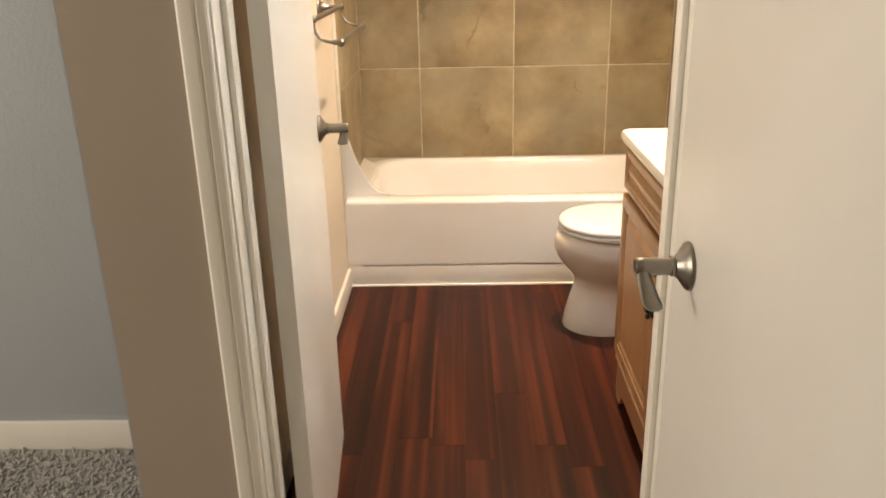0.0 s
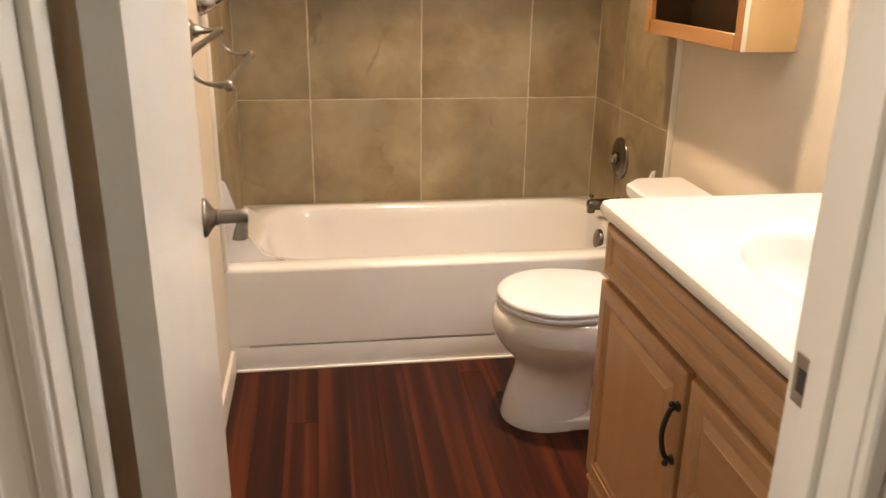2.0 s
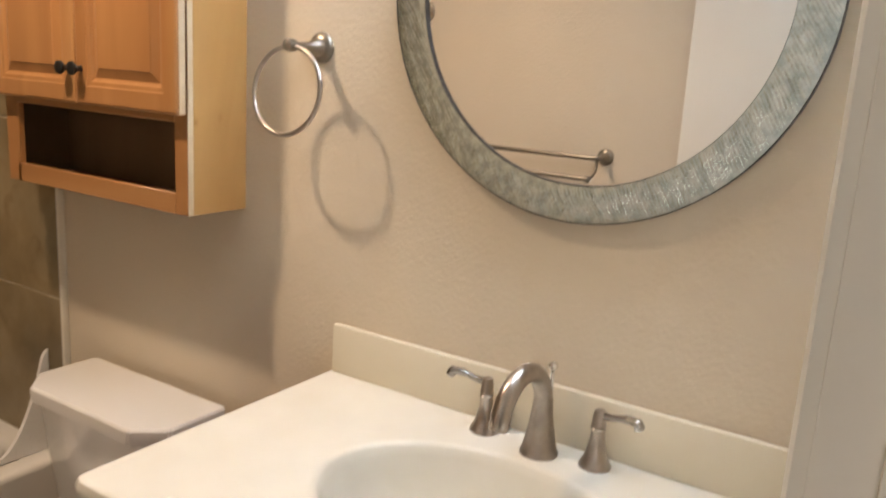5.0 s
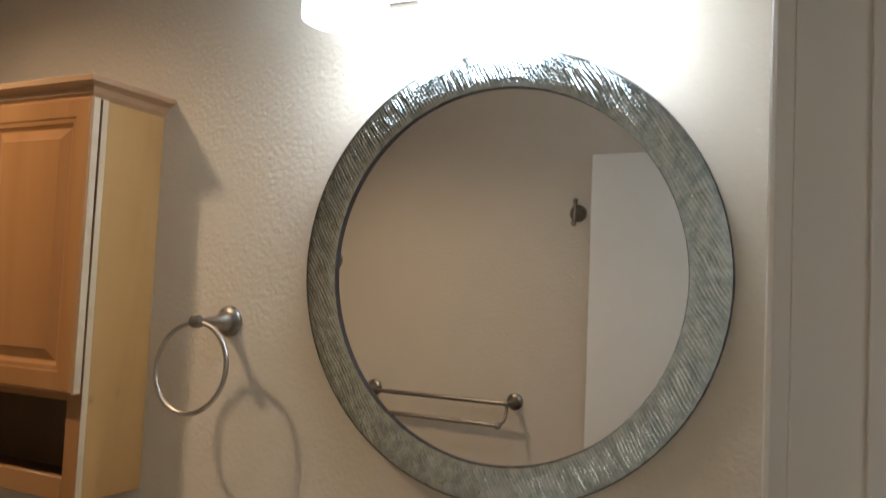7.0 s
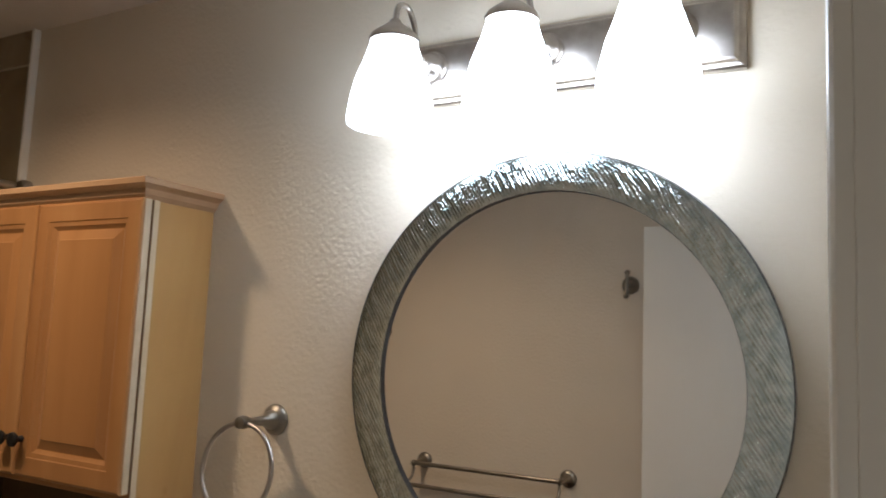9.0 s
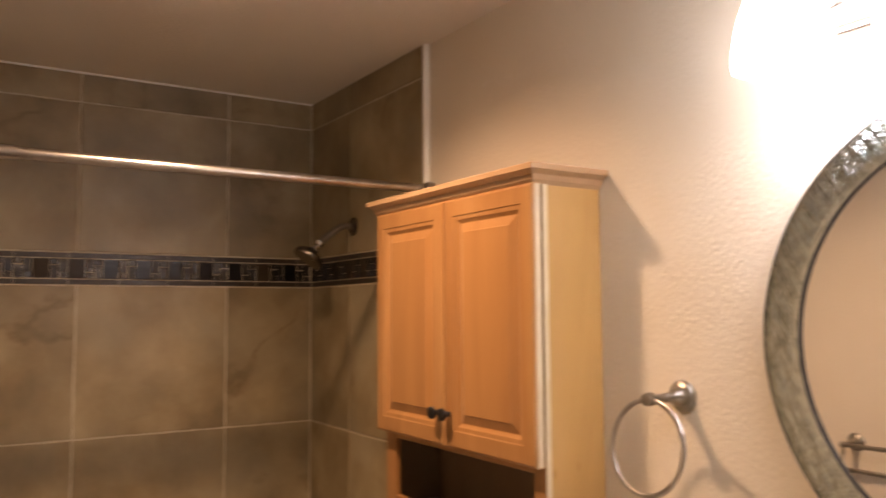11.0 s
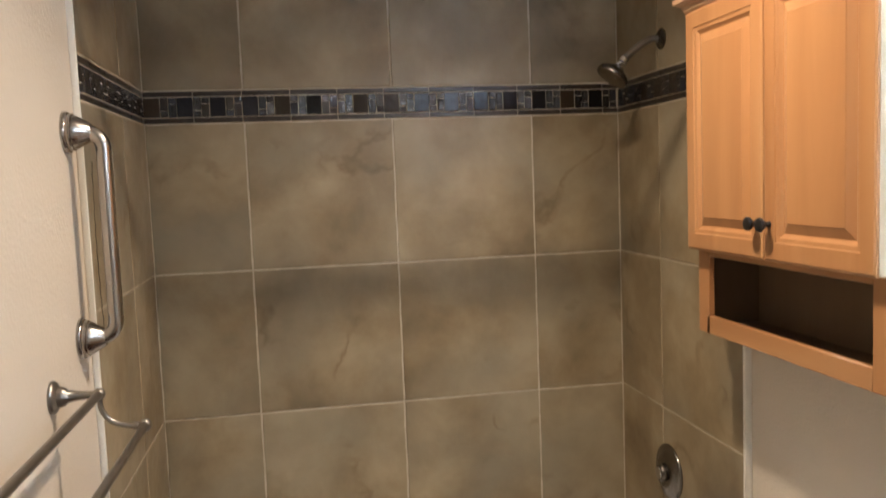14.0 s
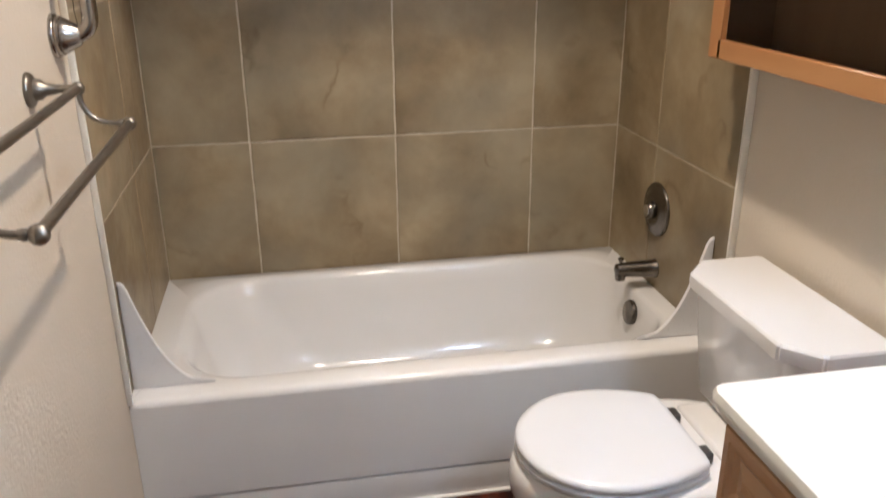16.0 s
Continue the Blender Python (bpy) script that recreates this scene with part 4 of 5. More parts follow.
for o, z in crown:
    x0 = CX0 - 0.02 - o
    rings.append([(XR, CY0 - o, z), (x0, CY0 - o, z), (x0, CY1 + o, z), (XR, CY1 + o, z)])
loft(bm, rings)
part("crown_moulding", bm, M_CROWN, cab, smooth=20)

# ---- vanity ----
VX, VY0, VY1 = 0.985, -2.641, -1.703
van = thing("vanity_cabinet", (1.25, -2.19, 0), "honey maple bathroom vanity with door and drawers", "vanity")
part("side_panel", boxed(VX + 0.014, XR, VY1 - 0.016, VY1, -0.009, 0.831, 0.001, 1), M_TAN, van)
part("side_panel", boxed(VX + 0.014, XR, VY0, VY0 + 0.016, -0.009, 0.831, 0.001, 1), M_TAN, van)
part("face_frame", boxed(VX, VX + 0.014, VY0, VY1, 0.1, 0.831, 0.001, 1), M_TAN, van)
part("bottom", boxed(VX + 0.014, XR, VY0 + 0.016, VY1 - 0.016, 0.1, 0.115), M_CABIN_SHADE, van)
part("toe_board", boxed(VX + 0.06, VX + 0.07, VY0 + 0.016, VY1 - 0.016, -0.009, 0.1), M_CABIN_SHADE, van)
arch = [(VX - 0.004, VY1, -0.009), (VX - 0.004, VY1, 0.14), (VX - 0.004, VY0, 0.14), (VX - 0.004, VY0, -0.009), (VX - 0.004, VY0 + 0.05, -0.009)]
for i in range(1, 8):
    arch.append((VX - 0.004, VY0 + 0.05 + 0.045 * i / 7, -0.009 + 0.052 * math.sin(math.pi / 2 * i / 7)))
for i in range(7, 0, -1):
    arch.append((VX - 0.004, VY1 - 0.05 - 0.045 * i / 7, -0.009 + 0.052 * math.sin(math.pi / 2 * i / 7)))
arch.append((VX - 0.004, VY1 - 0.05, -0.009))
part("base_board", extrude_outline(bmesh.new(), arch, (0.018, 0, 0)), M_TAN_H, van, smooth=20)
bm = bmesh.new()
loft(bm, [[(VX - a, y, z) for a, z in ((0.004, 0.138), (0.012, 0.139), (0.014, 0.145), (0.01, 0.15), (0.008, 0.156), (0.0, 0.158))] for y in (VY0, VY1)])
part("base_moulding", bm, M_TAN_H, van, smooth=30)
panel_front(van, "false_front", VX - 0.02, -2.63, VY1 - 0.012, 0.70, 0.821, 0.03, mats=M_TAN_H)
vd = panel_front(van, "cabinet_door", VX - 0.02, -2.165, VY1 - 0.004, 0.17, 0.682, 0.05, mats=M_TAN)
dr1 = panel_front(van, "drawer_front", VX - 0.02, -2.63, -2.186, 0.43, 0.682, 0.04, mats=M_TAN_H)
dr2 = panel_front(van, "drawer_front", VX - 0.02, -2.63, -2.186, 0.17, 0.41, 0.04, mats=M_TAN_H)
knob(dr1, VX - 0.02, -2.408, 0.548)
knob(dr2, VX - 0.02, -2.408, 0.287)
bm = bmesh.new()
tube(bm, smooth_path([(VX - 0.018, -2.155, 0.606), (VX - 0.032, -2.155, 0.606), (VX - 0.041, -2.155, 0.589), (VX - 0.047, -2.155, 0.553), (VX - 0.041, -2.155, 0.517), (VX - 0.032, -2.155, 0.501), (VX - 0.018, -2.155, 0.499)], 5), 0.0052, 12)
for z in (0.609, 0.496):
    lathe(bm, (VX - 0.0205, -2.155, z), (-1, 0, 0), [(0, 0.0105), (0.003, 0.01), (0.006, 0.006)], 14)
    ball(bm, (VX - 0.034, -2.155, z + (0.006 if z > 0.55 else -0.006)), 0.0065, 10)
part("pull_handle", bm, M_BLACK, vd, "black iron bow pull")

# worktop with its moulded basin
VT = 0.869
SX, SY, SA, SB = 1.245, -2.187, 0.174, 0.249
X0, X1, Y0, Y1 = 0.951, XR - 0.001, DY1 + 0.002, -1.684


def rect_ring(x0, x1, y0, y1, z, n=288, r=0.02):
    pts = []
    for i in range(n):
        a = 2 * math.pi * i / n
        c, s = math.cos(a), math.sin(a)
        tx = ((x1 if c > 0 else x0) - SX) / c if abs(c) > 1e-9 else 1e9
        ty = ((y1 if s > 0 else y0) - SY) / s if abs(s) > 1e-9 else 1e9
        t = min(tx, ty)
        pts.append([SX + t * c, SY + t * s, z])
    for q in pts:
        ex, ey = q[0] - (x0 + r), q[1] - (y1 - r)
        if ex < 0 < ey:
            d = math.hypot(ex, ey)
            q[0], q[1] = x0 + r + ex / d * r, y1 - r + ey / d * r
    for cx, cy in ((x0, y0), (x1, y0), (x1, y1)):
        k = min(range(n), key=lambda j: (pts[j][0] - cx) ** 2 + (pts[j][1] - cy) ** 2)
        pts[k] = [cx, cy, z]
    return pts


def oval(f, z, dx=0.0, n=288, g=None):
    return [(SX + dx + SA * f * math.cos(2 * math.pi * i / n), SY + SB * (g if g is not None else f) * math.sin(2 * math.pi * i / n), z) for i in range(n)]


bm = bmesh.new()
loft(bm, [rect_ring(X0 + 0.01, X1, Y0, Y1 - 0.008, VT - 0.034), rect_ring(X0 + 0.003, X1, Y0, Y1 - 0.003, VT - 0.03), rect_ring(X0, X1, Y0, Y1, VT - 0.02), rect_ring(X0, X1, Y0, Y1, VT - 0.013),
          rect_ring(X0 + 0.003, X1, Y0, Y1 - 0.003, VT - 0.004), rect_ring(X0 + 0.01, X1, Y0, Y1 - 0.01, VT), rect_ring(X0 + 0.013, X1 - 0.003, Y0 + 0.003, Y1 - 0.013, VT), oval(1.07, VT), oval(1.03, VT), oval(1.0, VT - 0.001), oval(0.975, VT - 0.006),
          oval(0.95, VT - 0.02), oval(0.9, VT - 0.05), oval(0.82, VT - 0.08, 0.008), oval(0.68, VT - 0.106, 0.022), oval(0.45, VT - 0.126, 0.048), oval(0.25, VT - 0.135, 0.07, g=0.2), oval(0.14, VT - 0.138, 0.08, g=0.095)], False, True)
top = thing("worktop", (1.24, -2.18, VT - 0.034), "cream cultured-marble worktop with a moulded oval basin", "worktop")
part("top_with_basin", bm, M_MARBLE, top, smooth=40)
part("backsplash", boxed(XR - 0.016, XR - 0.001, Y0, Y1 - 0.013, VT, 0.969, 0.004), M_MARBLE_WARM, top)
bm = bmesh.new()
lathe(bm, (SX + 0.08, SY, VT - 0.139), (0, 0, 1), [(0, 0.031), (0.003, 0.031), (0.005, 0.027), (0.0045, 0.023), (0.003, 0.022)], 28)
dn = part("drain", bm, M_CHROME, top, "polished drain ring")
bm = bmesh.new()
lathe(bm, (SX + 0.08, SY, VT - 0.137), (0, 0, 1), [(0, 0.014), (0.006, 0.015), (0.008, 0.019), (0.012, 0.0185), (0.015, 0.012), (0.016, 0.003)], 24)
part("stopper", bm, M_NICKEL, dn)


# ---- faucet ----
FX, FY = 1.465, -2.188
fau = thing("basin_faucet", (FX, FY, VT), "brushed nickel widespread faucet with a gooseneck spout", "faucet")
bm = bmesh.new()
lathe(bm, (FX, FY, VT), (0, 0, 1), [(0, 0.032), (0.004, 0.032), (0.007, 0.0295), (0.03, 0.0245), (0.06, 0.0195), (0.085, 0.0165), (0.1, 0.0155)], 30)
part("spout_base", bm, M_NICKEL, fau)
bm = bmesh.new()
pts, rr = [(FX, FY, VT + 0.078), (FX, FY, VT + 0.09)], [0.0156, 0.0152]
for i in range(17):
    a = radians(158 * i / 16)
    pts.append((FX - 0.06 + 0.06 * math.cos(a), FY + 0.012 * (i / 16), VT + 0.094 + 0.06 * math.sin(a)))
    rr.append(0.0148 + 0.001 * math.sin(a * 0.5))
pts += [(FX - 0.122, FY + 0.012, VT + 0.1), (FX - 0.1275, FY + 0.012, VT + 0.084), (FX - 0.1285, FY + 0.012, VT + 0.081)]
rr += [0.0158, 0.0155, 0.0135]
tube(bm, pts, rr, 20)
part("spout", bm, M_NICKEL, fau)
bm = bmesh.new()
tube(bm, [(FX + 0.027, FY, VT), (FX + 0.027, FY, VT + 0.134)], 0.0038, 10)
ball(bm, (FX + 0.027, FY, VT + 0.143), 0.0085, 14)
lathe(bm, (FX + 0.027, FY, VT), (0, 0, 1), [(0, 0.008), (0.004, 0.007), (0.005, 0.003)], 14)
part("lift_rod", bm, M_CHROME, fau, "bright lift rod with a ball knob")
for hy, way in ((FY + 0.113, 1), (FY - 0.092, -1)):
    bm = bmesh.new()
    lathe(bm, (FX + 0.016, hy, VT), (0, 0, 1), [(0, 0.0265), (0.004, 0.0265), (0.007, 0.024), (0.02, 0.018), (0.044, 0.0125), (0.06, 0.0108), (0.065, 0.0125), (0.067, 0.0105), (0.071, 0.0125), (0.075, 0.011), (0.088, 0.0105), (0.096, 0.0085), (0.099, 0.002)], 26)
    hb = part("handle_base", bm, M_NICKEL, fau)
    bm = bmesh.new()
    tube(bm, smooth_path([(FX + 0.016, hy, VT + 0.089), (FX + 0.014, hy + way * 0.02, VT + 0.09), (FX + 0.01, hy + way * 0.045, VT + 0.096), (FX + 0.006, hy + way * 0.064, VT + 0.096), (FX + 0.005, hy + way * 0.07, VT + 0.086)], 5), [0.006] * 5 + [0.0055] * 5 + [0.0065] * 5 + [0.0085] * 5 + [0.006], 12)
    part("handle_lever", bm, M_LEVER, hb, "polished lever")


# ---- round mirror ----
MY, MZ, MR, MI = -2.181, 1.606, 0.357, 0.297
mir = thing("round_mirror", label="round wall mirror in a rippled silver glass frame", category="mirror", m=pose(1.518, MY, MZ, 0, -0.5, 0))
bm = bmesh.new()
n = 96


def hoop(r, x):
    return [(x, r * math.cos(2 * math.pi * i / n), r * math.sin(2 * math.pi * i / n)) for i in range(n)]


# the frame's face: narrow slanting ridges pressed into the glass, with pinched grooves between them
rows, cols, pitch = 46, 1800, 0.0056
verts, faces = [], []
for k in range(rows + 1):
    rad = MI + (MR - MI) * k / rows
    edge = min(1.0, 4.0 * min(k, rows - k) / rows)
    for q in range(cols):
        a = 2 * math.pi * q / cols
        py, pz = rad * math.cos(a), rad * math.sin(a)
        u, v = 0.85 * py - 0.53 * pz, 0.53 * py + 0.85 * pz
        u += 0.0042 * noise.noise(Vector((py * 22, pz * 22, 0.3))) + 0.0016 * noise.noise(Vector((u * 90, v * 34, 4.1)))
        broken = 0.62 + 0.55 * noise.noise(Vector((u * 130, v * 30, 9.7)))
        ridge = abs(math.sin(math.pi * u / pitch)) ** 0.55
        seed = noise.noise(Vector((py * 210, pz * 210, 1.9)))
        verts.append((-0.0105 - edge * (0.002 * ridge * max(0.3, broken) + 0.00035 * seed), py, pz))
for k in range(rows):
    for q in range(cols):
        w = (q + 1) % cols
        faces.append((k * cols + q, k * cols + w, (k + 1) * cols + w, (k + 1) * cols + q))
face_mesh = bpy.data.meshes.new("frame")
face_mesh.from_pydata(verts, [], faces)
face_mesh.materials.append(M_FRAME)
face_mesh.shade_smooth()
loft(bm, [hoop(MR - 0.006, 0.006), hoop(MR, 0.002), hoop(MR, -0.011), hoop(MR - 0.0016, -0.0114), hoop(MR - 0.0017, -0.01)], False, False)
loft(bm, [hoop(MI + 0.001, -0.0106), hoop(MI, -0.0104), hoop(MI, 0.004)], False, False)
rim = part("frame", face_mesh, M_FRAME, mir, "blue-grey rippled silver glass frame")
part("frame_edge", bm, M_GREYPL, rim, "thin dark outer edge", smooth=50)
bm = bmesh.new()
loft(bm, [hoop(MI + 0.003, 0.005), hoop(MI + 0.003, -0.004)])
part("mirror_glass", bm, M_MIRROR, mir, "clear mirror glass", smooth=20)
bm = bmesh.new()
loft(bm, [hoop(MI + 0.0005, -0.0055), hoop(MI + 0.0005, -0.0082), hoop(MI - 0.0008, -0.0082), hoop(MI - 0.0008, -0.0042)], False, False)
part("inner_edge", bm, M_GREYPL, mir, "thin dark inner edge")
bm = bmesh.new()
box(bm, 0.002, 0.0135, -0.03, 0.03, 0.25, 0.28)
part("hanger", bm, M_GREYPL, mir)

# ---- towel ring ----
ring = thing("towel_ring", (XR, -1.636, 1.503), "brushed nickel towel ring on the wall", "towel ring")
bm = bmesh.new()
lathe(bm, (XR, -1.636, 1.503), (-1, 0, 0), [(0, 0.029), (0.004, 0.029), (0.008, 0.026), (0.012, 0.018), (0.018, 0.017), (0.024, 0.015), (0.034, 0.009), (0.065, 0.0072), (0.073, 0.0075), (0.077, 0.011), (0.087, 0.0125), (0.097, 0.0105), (0.1, 0.003)], 28)
part("post", bm, M_SATIN, ring)
bm = bmesh.new()
tube(bm, [(XR - 0.095 + 0.011 * math.cos(2 * math.pi * i / 48), -1.635 + 0.0815 * math.sin(2 * math.pi * i / 48), 1.4215 + 0.08 * math.cos(2 * math.pi * i / 48)) for i in range(48)], 0.0046, 12, True)
part("ring", bm, M_NICKEL, ring)

# ---- vanity light ----
LX = 1.404
light = thing("vanity_light", (XR, -2.17, 2.06), "brushed nickel bar light with three lit white glass shades", "wall light")
bm = bmesh.new()
loft(bm, rect_rings_x(-2.474, -1.849, 2.067, 2.180, [(0, XR), (0, XR - 0.012), (0.003, XR - 0.016), (0.008, XR - 0.018), (0.011, XR - 0.024), (0.014, XR - 0.026)]))
part("back_plate", bm, M_NICKEL, light, smooth=20)
for sy in (-1.948, -2.16, -2.368):
    bm = bmesh.new()
    lathe(bm, (XR - 0.025, sy - 0.013, 2.130), (-1, 0, 0), [(0, 0.03), (0.004, 0.03), (0.008, 0.026), (0.012, 0.0255), (0.016, 0.02), (0.024, 0.018), (0.03, 0.012), (0.034, 0.006)], 28)
    part("rosette", bm, M_NICKEL, light)
    bm = bmesh.new()
    tube(bm, smooth_path([(XR - 0.05, sy - 0.013, 2.130), (XR - 0.075, sy - 0.011, 2.147), (XR - 0.085, sy - 0.009, 2.187), (LX + 0.028, sy - 0.005, 2.212), (LX + 0.006, sy - 0.002, 2.208), (LX, sy, 2.18), (LX, sy, 2.16)], 6), 0.005, 12)
    part("arm", bm, M_NICKEL, light)
    bm = bmesh.new()
    lathe(bm, (LX, sy, 2.143), (0, 0, 1), [(0, 0.041), (0.006, 0.0415), (0.012, 0.038), (0.02, 0.028), (0.026, 0.02), (0.032, 0.012), (0.038, 0.009)], 28)
    part("shade_cap", bm, M_NICKEL, light)
    bm = bmesh.new()
    lathe(bm, (LX, sy, 2.148), (0, 0, -1), [(0.0, 0.034), (0.004, 0.038), (0.016, 0.041), (0.04, 0.049), (0.07, 0.06), (0.1, 0.0665), (0.125, 0.07), (0.138, 0.0705), (0.144, 0.069), (0.1435, 0.0665), (0.125, 0.067), (0.07, 0.057), (0.03, 0.044), (0.01, 0.033)], 36, False)
    part("glass_shade", bm, M_GLOW, light, "glowing frosted white glass shade", smooth=60)
    bm = bmesh.new()
    lathe(bm, (LX, sy, 2.144), (0, 0, -1), [(0, 0.013), (0.03, 0.014), (0.045, 0.024), (0.07, 0.03), (0.09, 0.027), (0.105, 0.014), (0.108, 0.003)], 20)
    part("bulb", bm, M_GLOW, light, "glowing bulb")


# ---- ceiling light ----
cl = thing("ceiling_light", (0.87, -1.14, CEIL), "small round white ceiling light, lit", "ceiling light")
bm = bmesh.new()
lathe(bm, (0.87, -1.14, CEIL), (0, 0, -1), [(0, 0.075), (0.004, 0.075), (0.009, 0.07), (0.012, 0.055), (0.012, 0.05)], 36)
part("trim_ring", bm, M_TRIM, cl)
bm = bmesh.new()
lathe(bm, (0.87, -1.14, CEIL - 0.011), (0, 0, -1), [(0, 0.05), (0.004, 0.049), (0.007, 0.035), (0.008, 0.005)], 32)
part("diffuser", bm, M_WARM, cl, "glowing white diffuser")

# ---- tiles ----
def piece_mesh(w, h, d, mat, bev=0.0012):
    """A piece centred on its back, w along x, h along z, standing d off to -y."""
    bm_ = bmesh.new()
    box(bm_, -w / 2, w / 2, -d, 0, -h / 2, h / 2)
    front = [e for e in bm_.edges if all(v.co.y < -d + 1e-6 for v in e.verts)]
    bmesh.ops.bevel(bm_, geom=front, offset=min(bev, w / 4, h / 4), segments=1, affect="EDGES")
    return finish(bm_, mat, 0)


def tile_mesh(w, h, d, mat, seed):
    """A tile whose pressed edges wander by under a millimetre, with an eased arris."""
    g = random.Random(seed)
    ph = [g.uniform(0, 6.28) for _ in range(4)]

    def wave(s, k):
        return 0.0005 * math.sin(s * 31 + ph[k]) + 0.0004 * math.sin(s * 83 + ph[(k + 1) % 4]) + g.uniform(-0.0003, 0.0003)

    ring = []
    nx, nz = max(3, int(w / 0.018)), max(3, int(h / 0.018))
    for k in range(nx):
        s = -w / 2 + w * k / nx
        ring.append((s, -h / 2 + wave(s, 0)))
    for k in range(nz):
        s = -h / 2 + h * k / nz
        ring.append((w / 2 + wave(s, 1), s))
    for k in range(nx):
        s = w / 2 - w * k / nx
        ring.append((s, h / 2 + wave(s, 2)))
    for k in range(nz):
        s = h / 2 - h * k / nz
        ring.append((-w / 2 + wave(s, 3), s))
    bm_ = bmesh.new()
    loft(bm_, [[(x_, 0, z_) for x_, z_ in ring], [(x_, -d + 0.0012, z_) for x_, z_ in ring], [(x_ * (1 - 0.0026 / w), -d, z_ * (1 - 0.0026 / h)) for x_, z_ in ring]])
    return finish(bm_, mat, 0)


TURN = {"back": 0, "left": 90, "right": -90}
PLACE = {"back": lambda s, z, o: (s, 0.012 - o, z), "left": lambda s, z, o: (XL - 0.01 + o, s, z), "right": lambda s, z, o: (XR - 0.006 - o, s, z)}
SIDES = {"back": wall_back, "left": wall_left, "right": wall_right}
MESHES = {}
tilt_rng = random.Random(8)


def lay(side, name, s0, s1, z0, z1, depth, mat, joint=0.003, off=0.0, tilt=0.0):
    w, h = round(s1 - s0 - joint, 4), round(z1 - z0 - joint, 4)
    key = (w, h, depth, mat.name)
    if mat is M_TILE:
        me = tile_mesh(w, h, depth, mat, round(s0 * 1000) * 7 + round(z0 * 1000) + len(side))
    elif key in MESHES:
        me = MESHES[key]
    else:
        me = MESHES[key] = piece_mesh(w, h, depth, mat)
    ob = new(name, me)
    ob.parent = SIDES[side]
    ob.matrix_basis = pose(*PLACE[side]((s0 + s1) / 2, (z0 + z1) / 2, off), tilt_rng.gauss(0, tilt), 0, TURN[side] + tilt_rng.gauss(0, tilt))
    return ob


# grout beds on the side walls of the alcove
single("trim_bed_left", boxed(XL, XL + 0.0008, TUB_Y + 0.002, 0.012, RIM - 0.03, CEIL), M_GROUT, "pale grout bed behind the tiles", "grout", "structure", 0)
single("trim_bed_right", boxed(XR - 0.0155, XR, TUB_Y + 0.002, 0.012, RIM - 0.03, CEIL), M_GROUT, "pale grout bed behind the tiles", "grout", "structure", 0)
ROWS = [(RIM - 0.02, 0.827), (0.827, 1.285), (1.285, 1.745), (1.845, 2.307), (2.307, CEIL)]
COLS = {"back": [0.0, 0.296, 0.755, 1.214, 1.514], "left": [TUB_Y, -0.305, 0.0], "right": [TUB_Y, -0.307, 0.0]}
for side, cols in COLS.items():
    for z0, z1 in ROWS:
        for s0, s1 in zip(cols, cols[1:]):
            lay(side, "tile", s0, s1, z0, z1, 0.012, M_TILE, 0.0056, 0.0, 0.06)
single("trim_bed_back", boxed(XL, XR, 0.0025, 0.012, RIM - 0.03, CEIL), M_GROUT, "pale grout bed behind the tiles", "grout", "structure", 0)

# edge trims where the tile meets the paint
for name, x0, x1 in (("trim_edge_left", XL, XL + 0.014), ("trim_edge_right", XR - 0.02, XR)):
    single(name, boxed(x0, x1, TUB_Y - 0.009, TUB_Y + 0.001, RIM - 0.002, CEIL, 0.003), M_TRIM, "white edge trim beside the tiles", "tile trim", "structure")
single("trim_ceiling_bead", boxed(TX0, TX1, -0.006, 0.0, CEIL - 0.006, CEIL, 0.002), M_CAULK, "white caulk bead under the ceiling", "caulk", "structure")

# mosaic band
rng = random.Random(4)
for side, (a, b) in {"back": (0.0, 1.514), "left": (TUB_Y, 0.0), "right": (TUB_Y, 0.0)}.items():
    s = a
    while s < b - 0.01:
        e = min(s + 0.146, b)
        if e - s > 0.03:
            for z0, z1 in ((1.7465, 1.7635), (1.8265, 1.8435)):
                lay(side, "border_chip", s, e, z0, z1, 0.0125, M_BORDER, 0.002)
        cells = rng.choice([[0.049, -0.024, -0.0245, 0.0485], [-0.0245, -0.0245, 0.048, -0.0245, -0.0245]])
        c, low = s, rng.random() < 0.5
        for w in cells:
            c1 = min(c + abs(w), e)
            if c1 - c > 0.008:
                if w > 0:
                    lay(side, "chip", c, c1, 1.7645, 1.8255, 0.0125, M_CHIP, 0.002, 0.0, 0.8)
                else:
                    cut = 1.7845 if low else 1.8055
                    low = not low
                    lay(side, "chip", c, c1, 1.7645, cut, 0.013, M_CRINKLE, 0.002, 0.0, 3.0)
                    lay(side, "chip", c, c1, cut, 1.8255, 0.0125, M_CRINKLE, 0.002, 0.0, 3.0)
            c = c1
        s = e

# a thin dark wavy line on the tile beside the grab bar
bm = bmesh.new()
tube(bm, [(0.0006, -0.664 - 0.012 * math.sin(1.6 * i / 30) + 0.003 * math.sin(i * 0.9) + 0.002 * math.sin(i * 2.3), 1.615 - 0.37 * i / 60) for i in range(61)], 0.0009, 6)
single("trim_wavy_line", bm, M_BORDER, "thin dark wavy line on the tile", "crack", "structure")

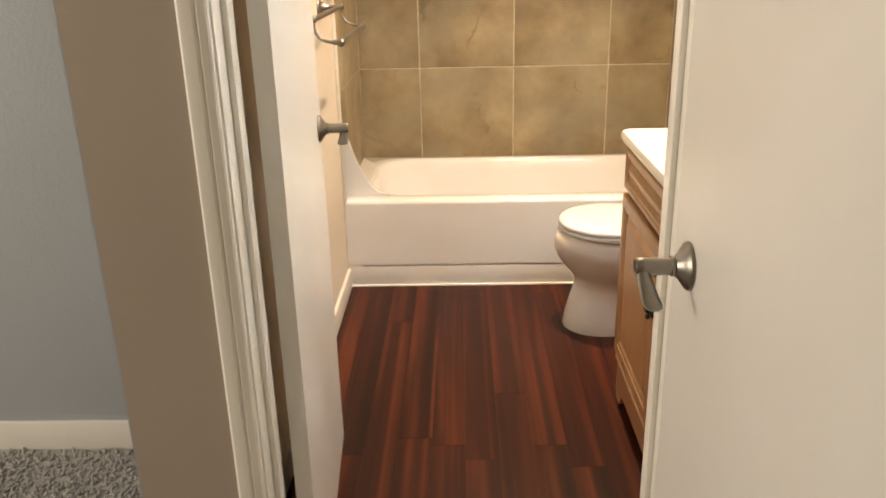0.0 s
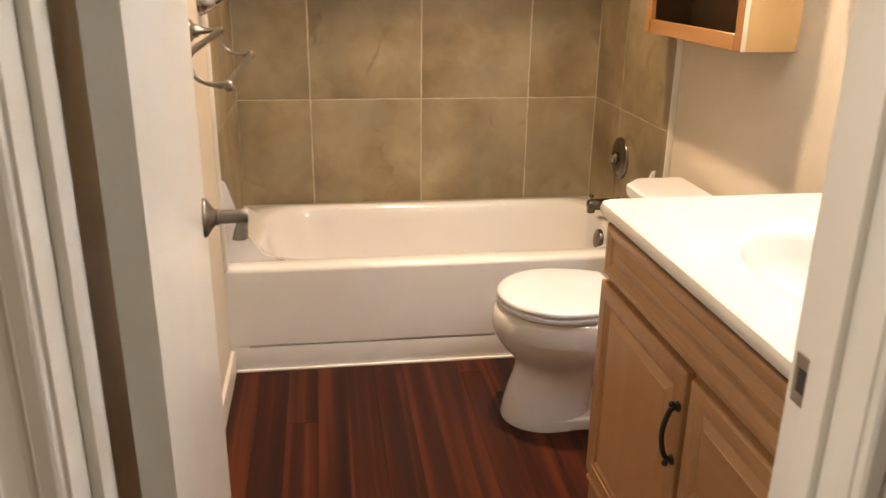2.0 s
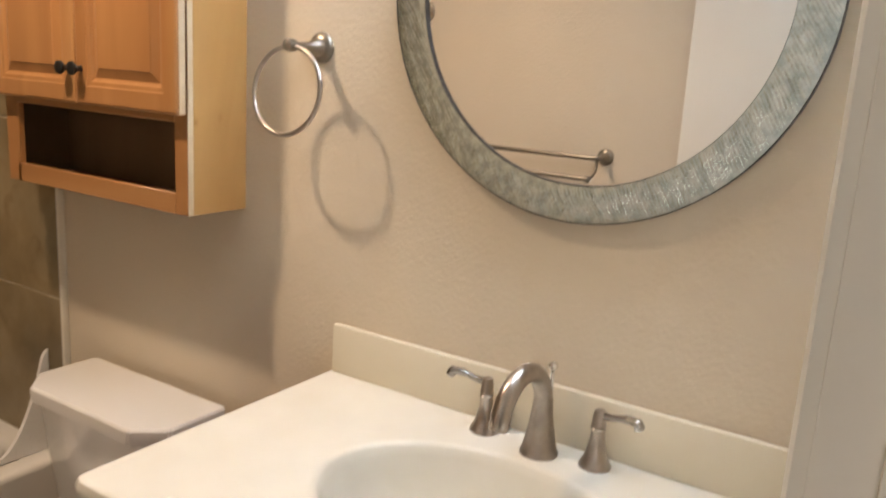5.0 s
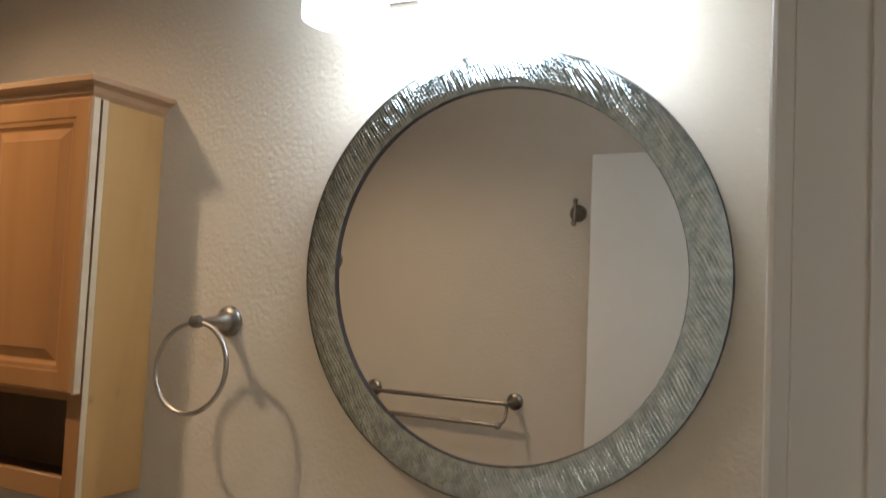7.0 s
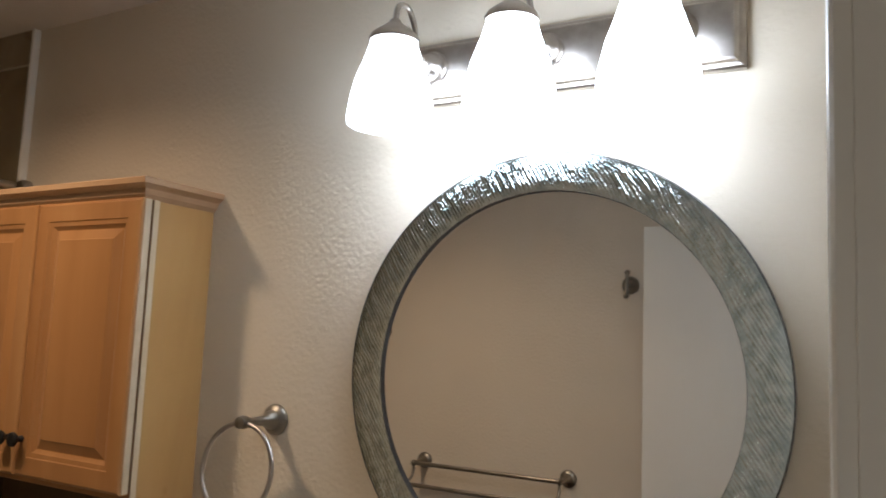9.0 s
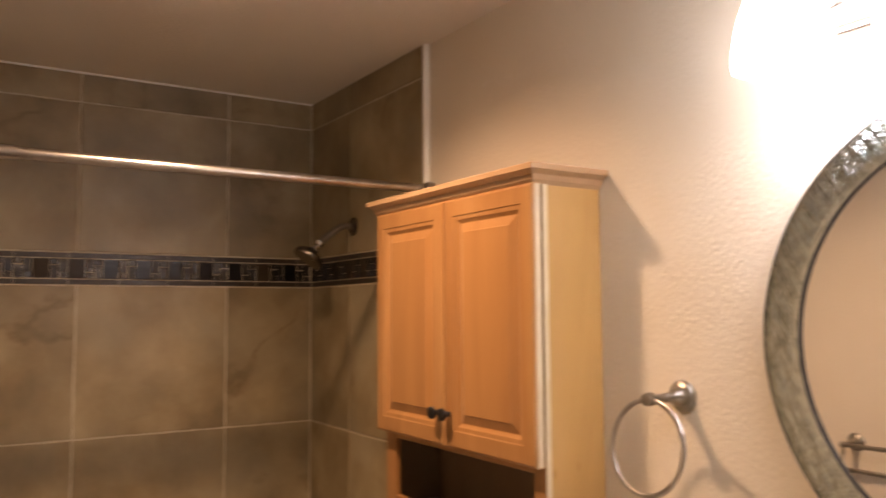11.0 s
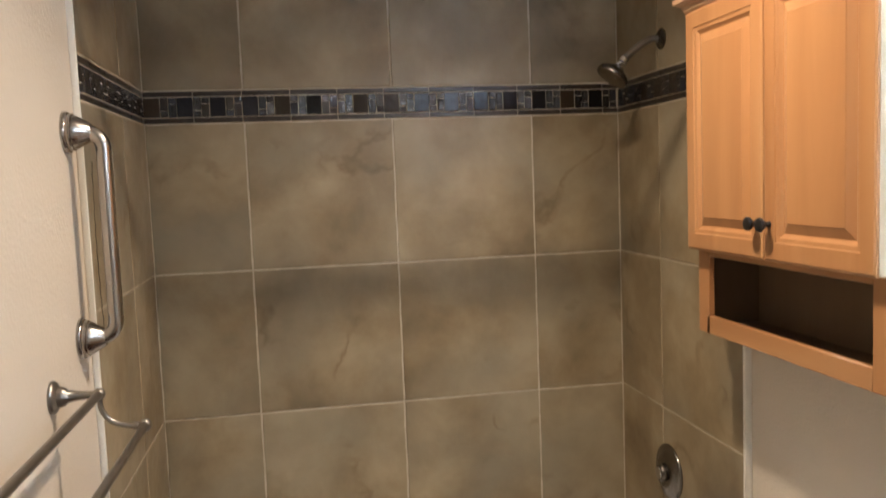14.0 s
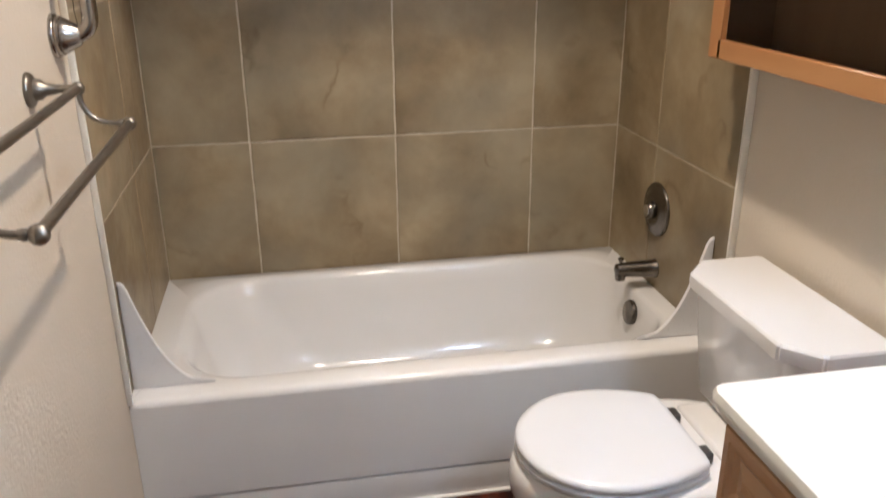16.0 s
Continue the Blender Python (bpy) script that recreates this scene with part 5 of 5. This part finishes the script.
# ---- floor planks ----
PW = 0.0985
rng = random.Random(11)
plank_meshes = {}
x = XL + 0.002
k = 0
while x < XR:
    x1 = min(x + PW, XR)
    y = DY0 + 0.02 - rng.uniform(0, 0.9)
    while y < TUB_Y:
        y1 = y + 1.22
        a0, a1 = max(y, DY0 + 0.02), min(y1, TUB_Y + 0.006)
        if a1 - a0 > 0.03:
            bm = boxed(-(x1 - x) / 2, (x1 - x) / 2, -(a1 - a0) / 2, (a1 - a0) / 2, -0.009, 0.0, 0.0005, 1)
            ob = new("plank", finish(bm, M_PLANK, 0))
            ob.parent = floor
            ob.matrix_basis = Matrix.Translation(((x + x1) / 2, (a0 + a1) / 2, 0))
        y = y1
    x = x1

# ---- carpet pile ----
def pile(name, count, x_range, y_range, size, seed):
    g = np.random.default_rng(seed)
    at = np.stack([g.uniform(*x_range, count), g.uniform(*y_range, count)], 1)
    turn, rad, tall = g.uniform(0, 6.28, count), g.uniform(0.6, 1.1, count) * size, g.uniform(0.9, 2.0, count) * size
    lean = g.uniform(-0.8, 0.8, (count, 2)) * size
    k = np.arange(5) * 2 * np.pi / 5
    low = np.stack([at[:, :1] + rad[:, None] * np.cos(turn[:, None] + k), at[:, 1:] + rad[:, None] * np.sin(turn[:, None] + k), np.full((count, 5), -0.0045)], 2)
    high = np.stack([at[:, :1] + lean[:, :1] + 0.8 * rad[:, None] * np.cos(turn[:, None] + k + 0.4), at[:, 1:] + lean[:, 1:] + 0.8 * rad[:, None] * np.sin(turn[:, None] + k + 0.4), np.repeat(tall[:, None] - 0.004, 5, 1)], 2)
    verts = np.concatenate([low, high], 1).reshape(-1, 3)
    faces = [(b + q, b + (q + 1) % 5, b + 5 + (q + 1) % 5, b + 5 + q) for b in range(0, count * 10, 10) for q in range(5)] + [(b + 5, b + 6, b + 7, b + 8, b + 9) for b in range(0, count * 10, 10)]
    me = bpy.data.meshes.new("pile")
    me.from_pydata(verts.tolist(), [], faces)
    me.materials.append(M_CARPET)
    me.shade_smooth()
    return tagged(new(name, me), "grey carpet pile of short tufts", "carpet", "", "stuff")


pile("carpet_pile", 9500, (-1.7, -0.13), (-2.775, -1.985), 0.0055, 3)
pile("carpet_pile", 4500, (-2.79, -1.7), (-2.775, -1.985), 0.0068, 4)
pile("carpet_pile", 36000, (-2.79, 0.94), (-5.29, -2.8), 0.0078, 5)
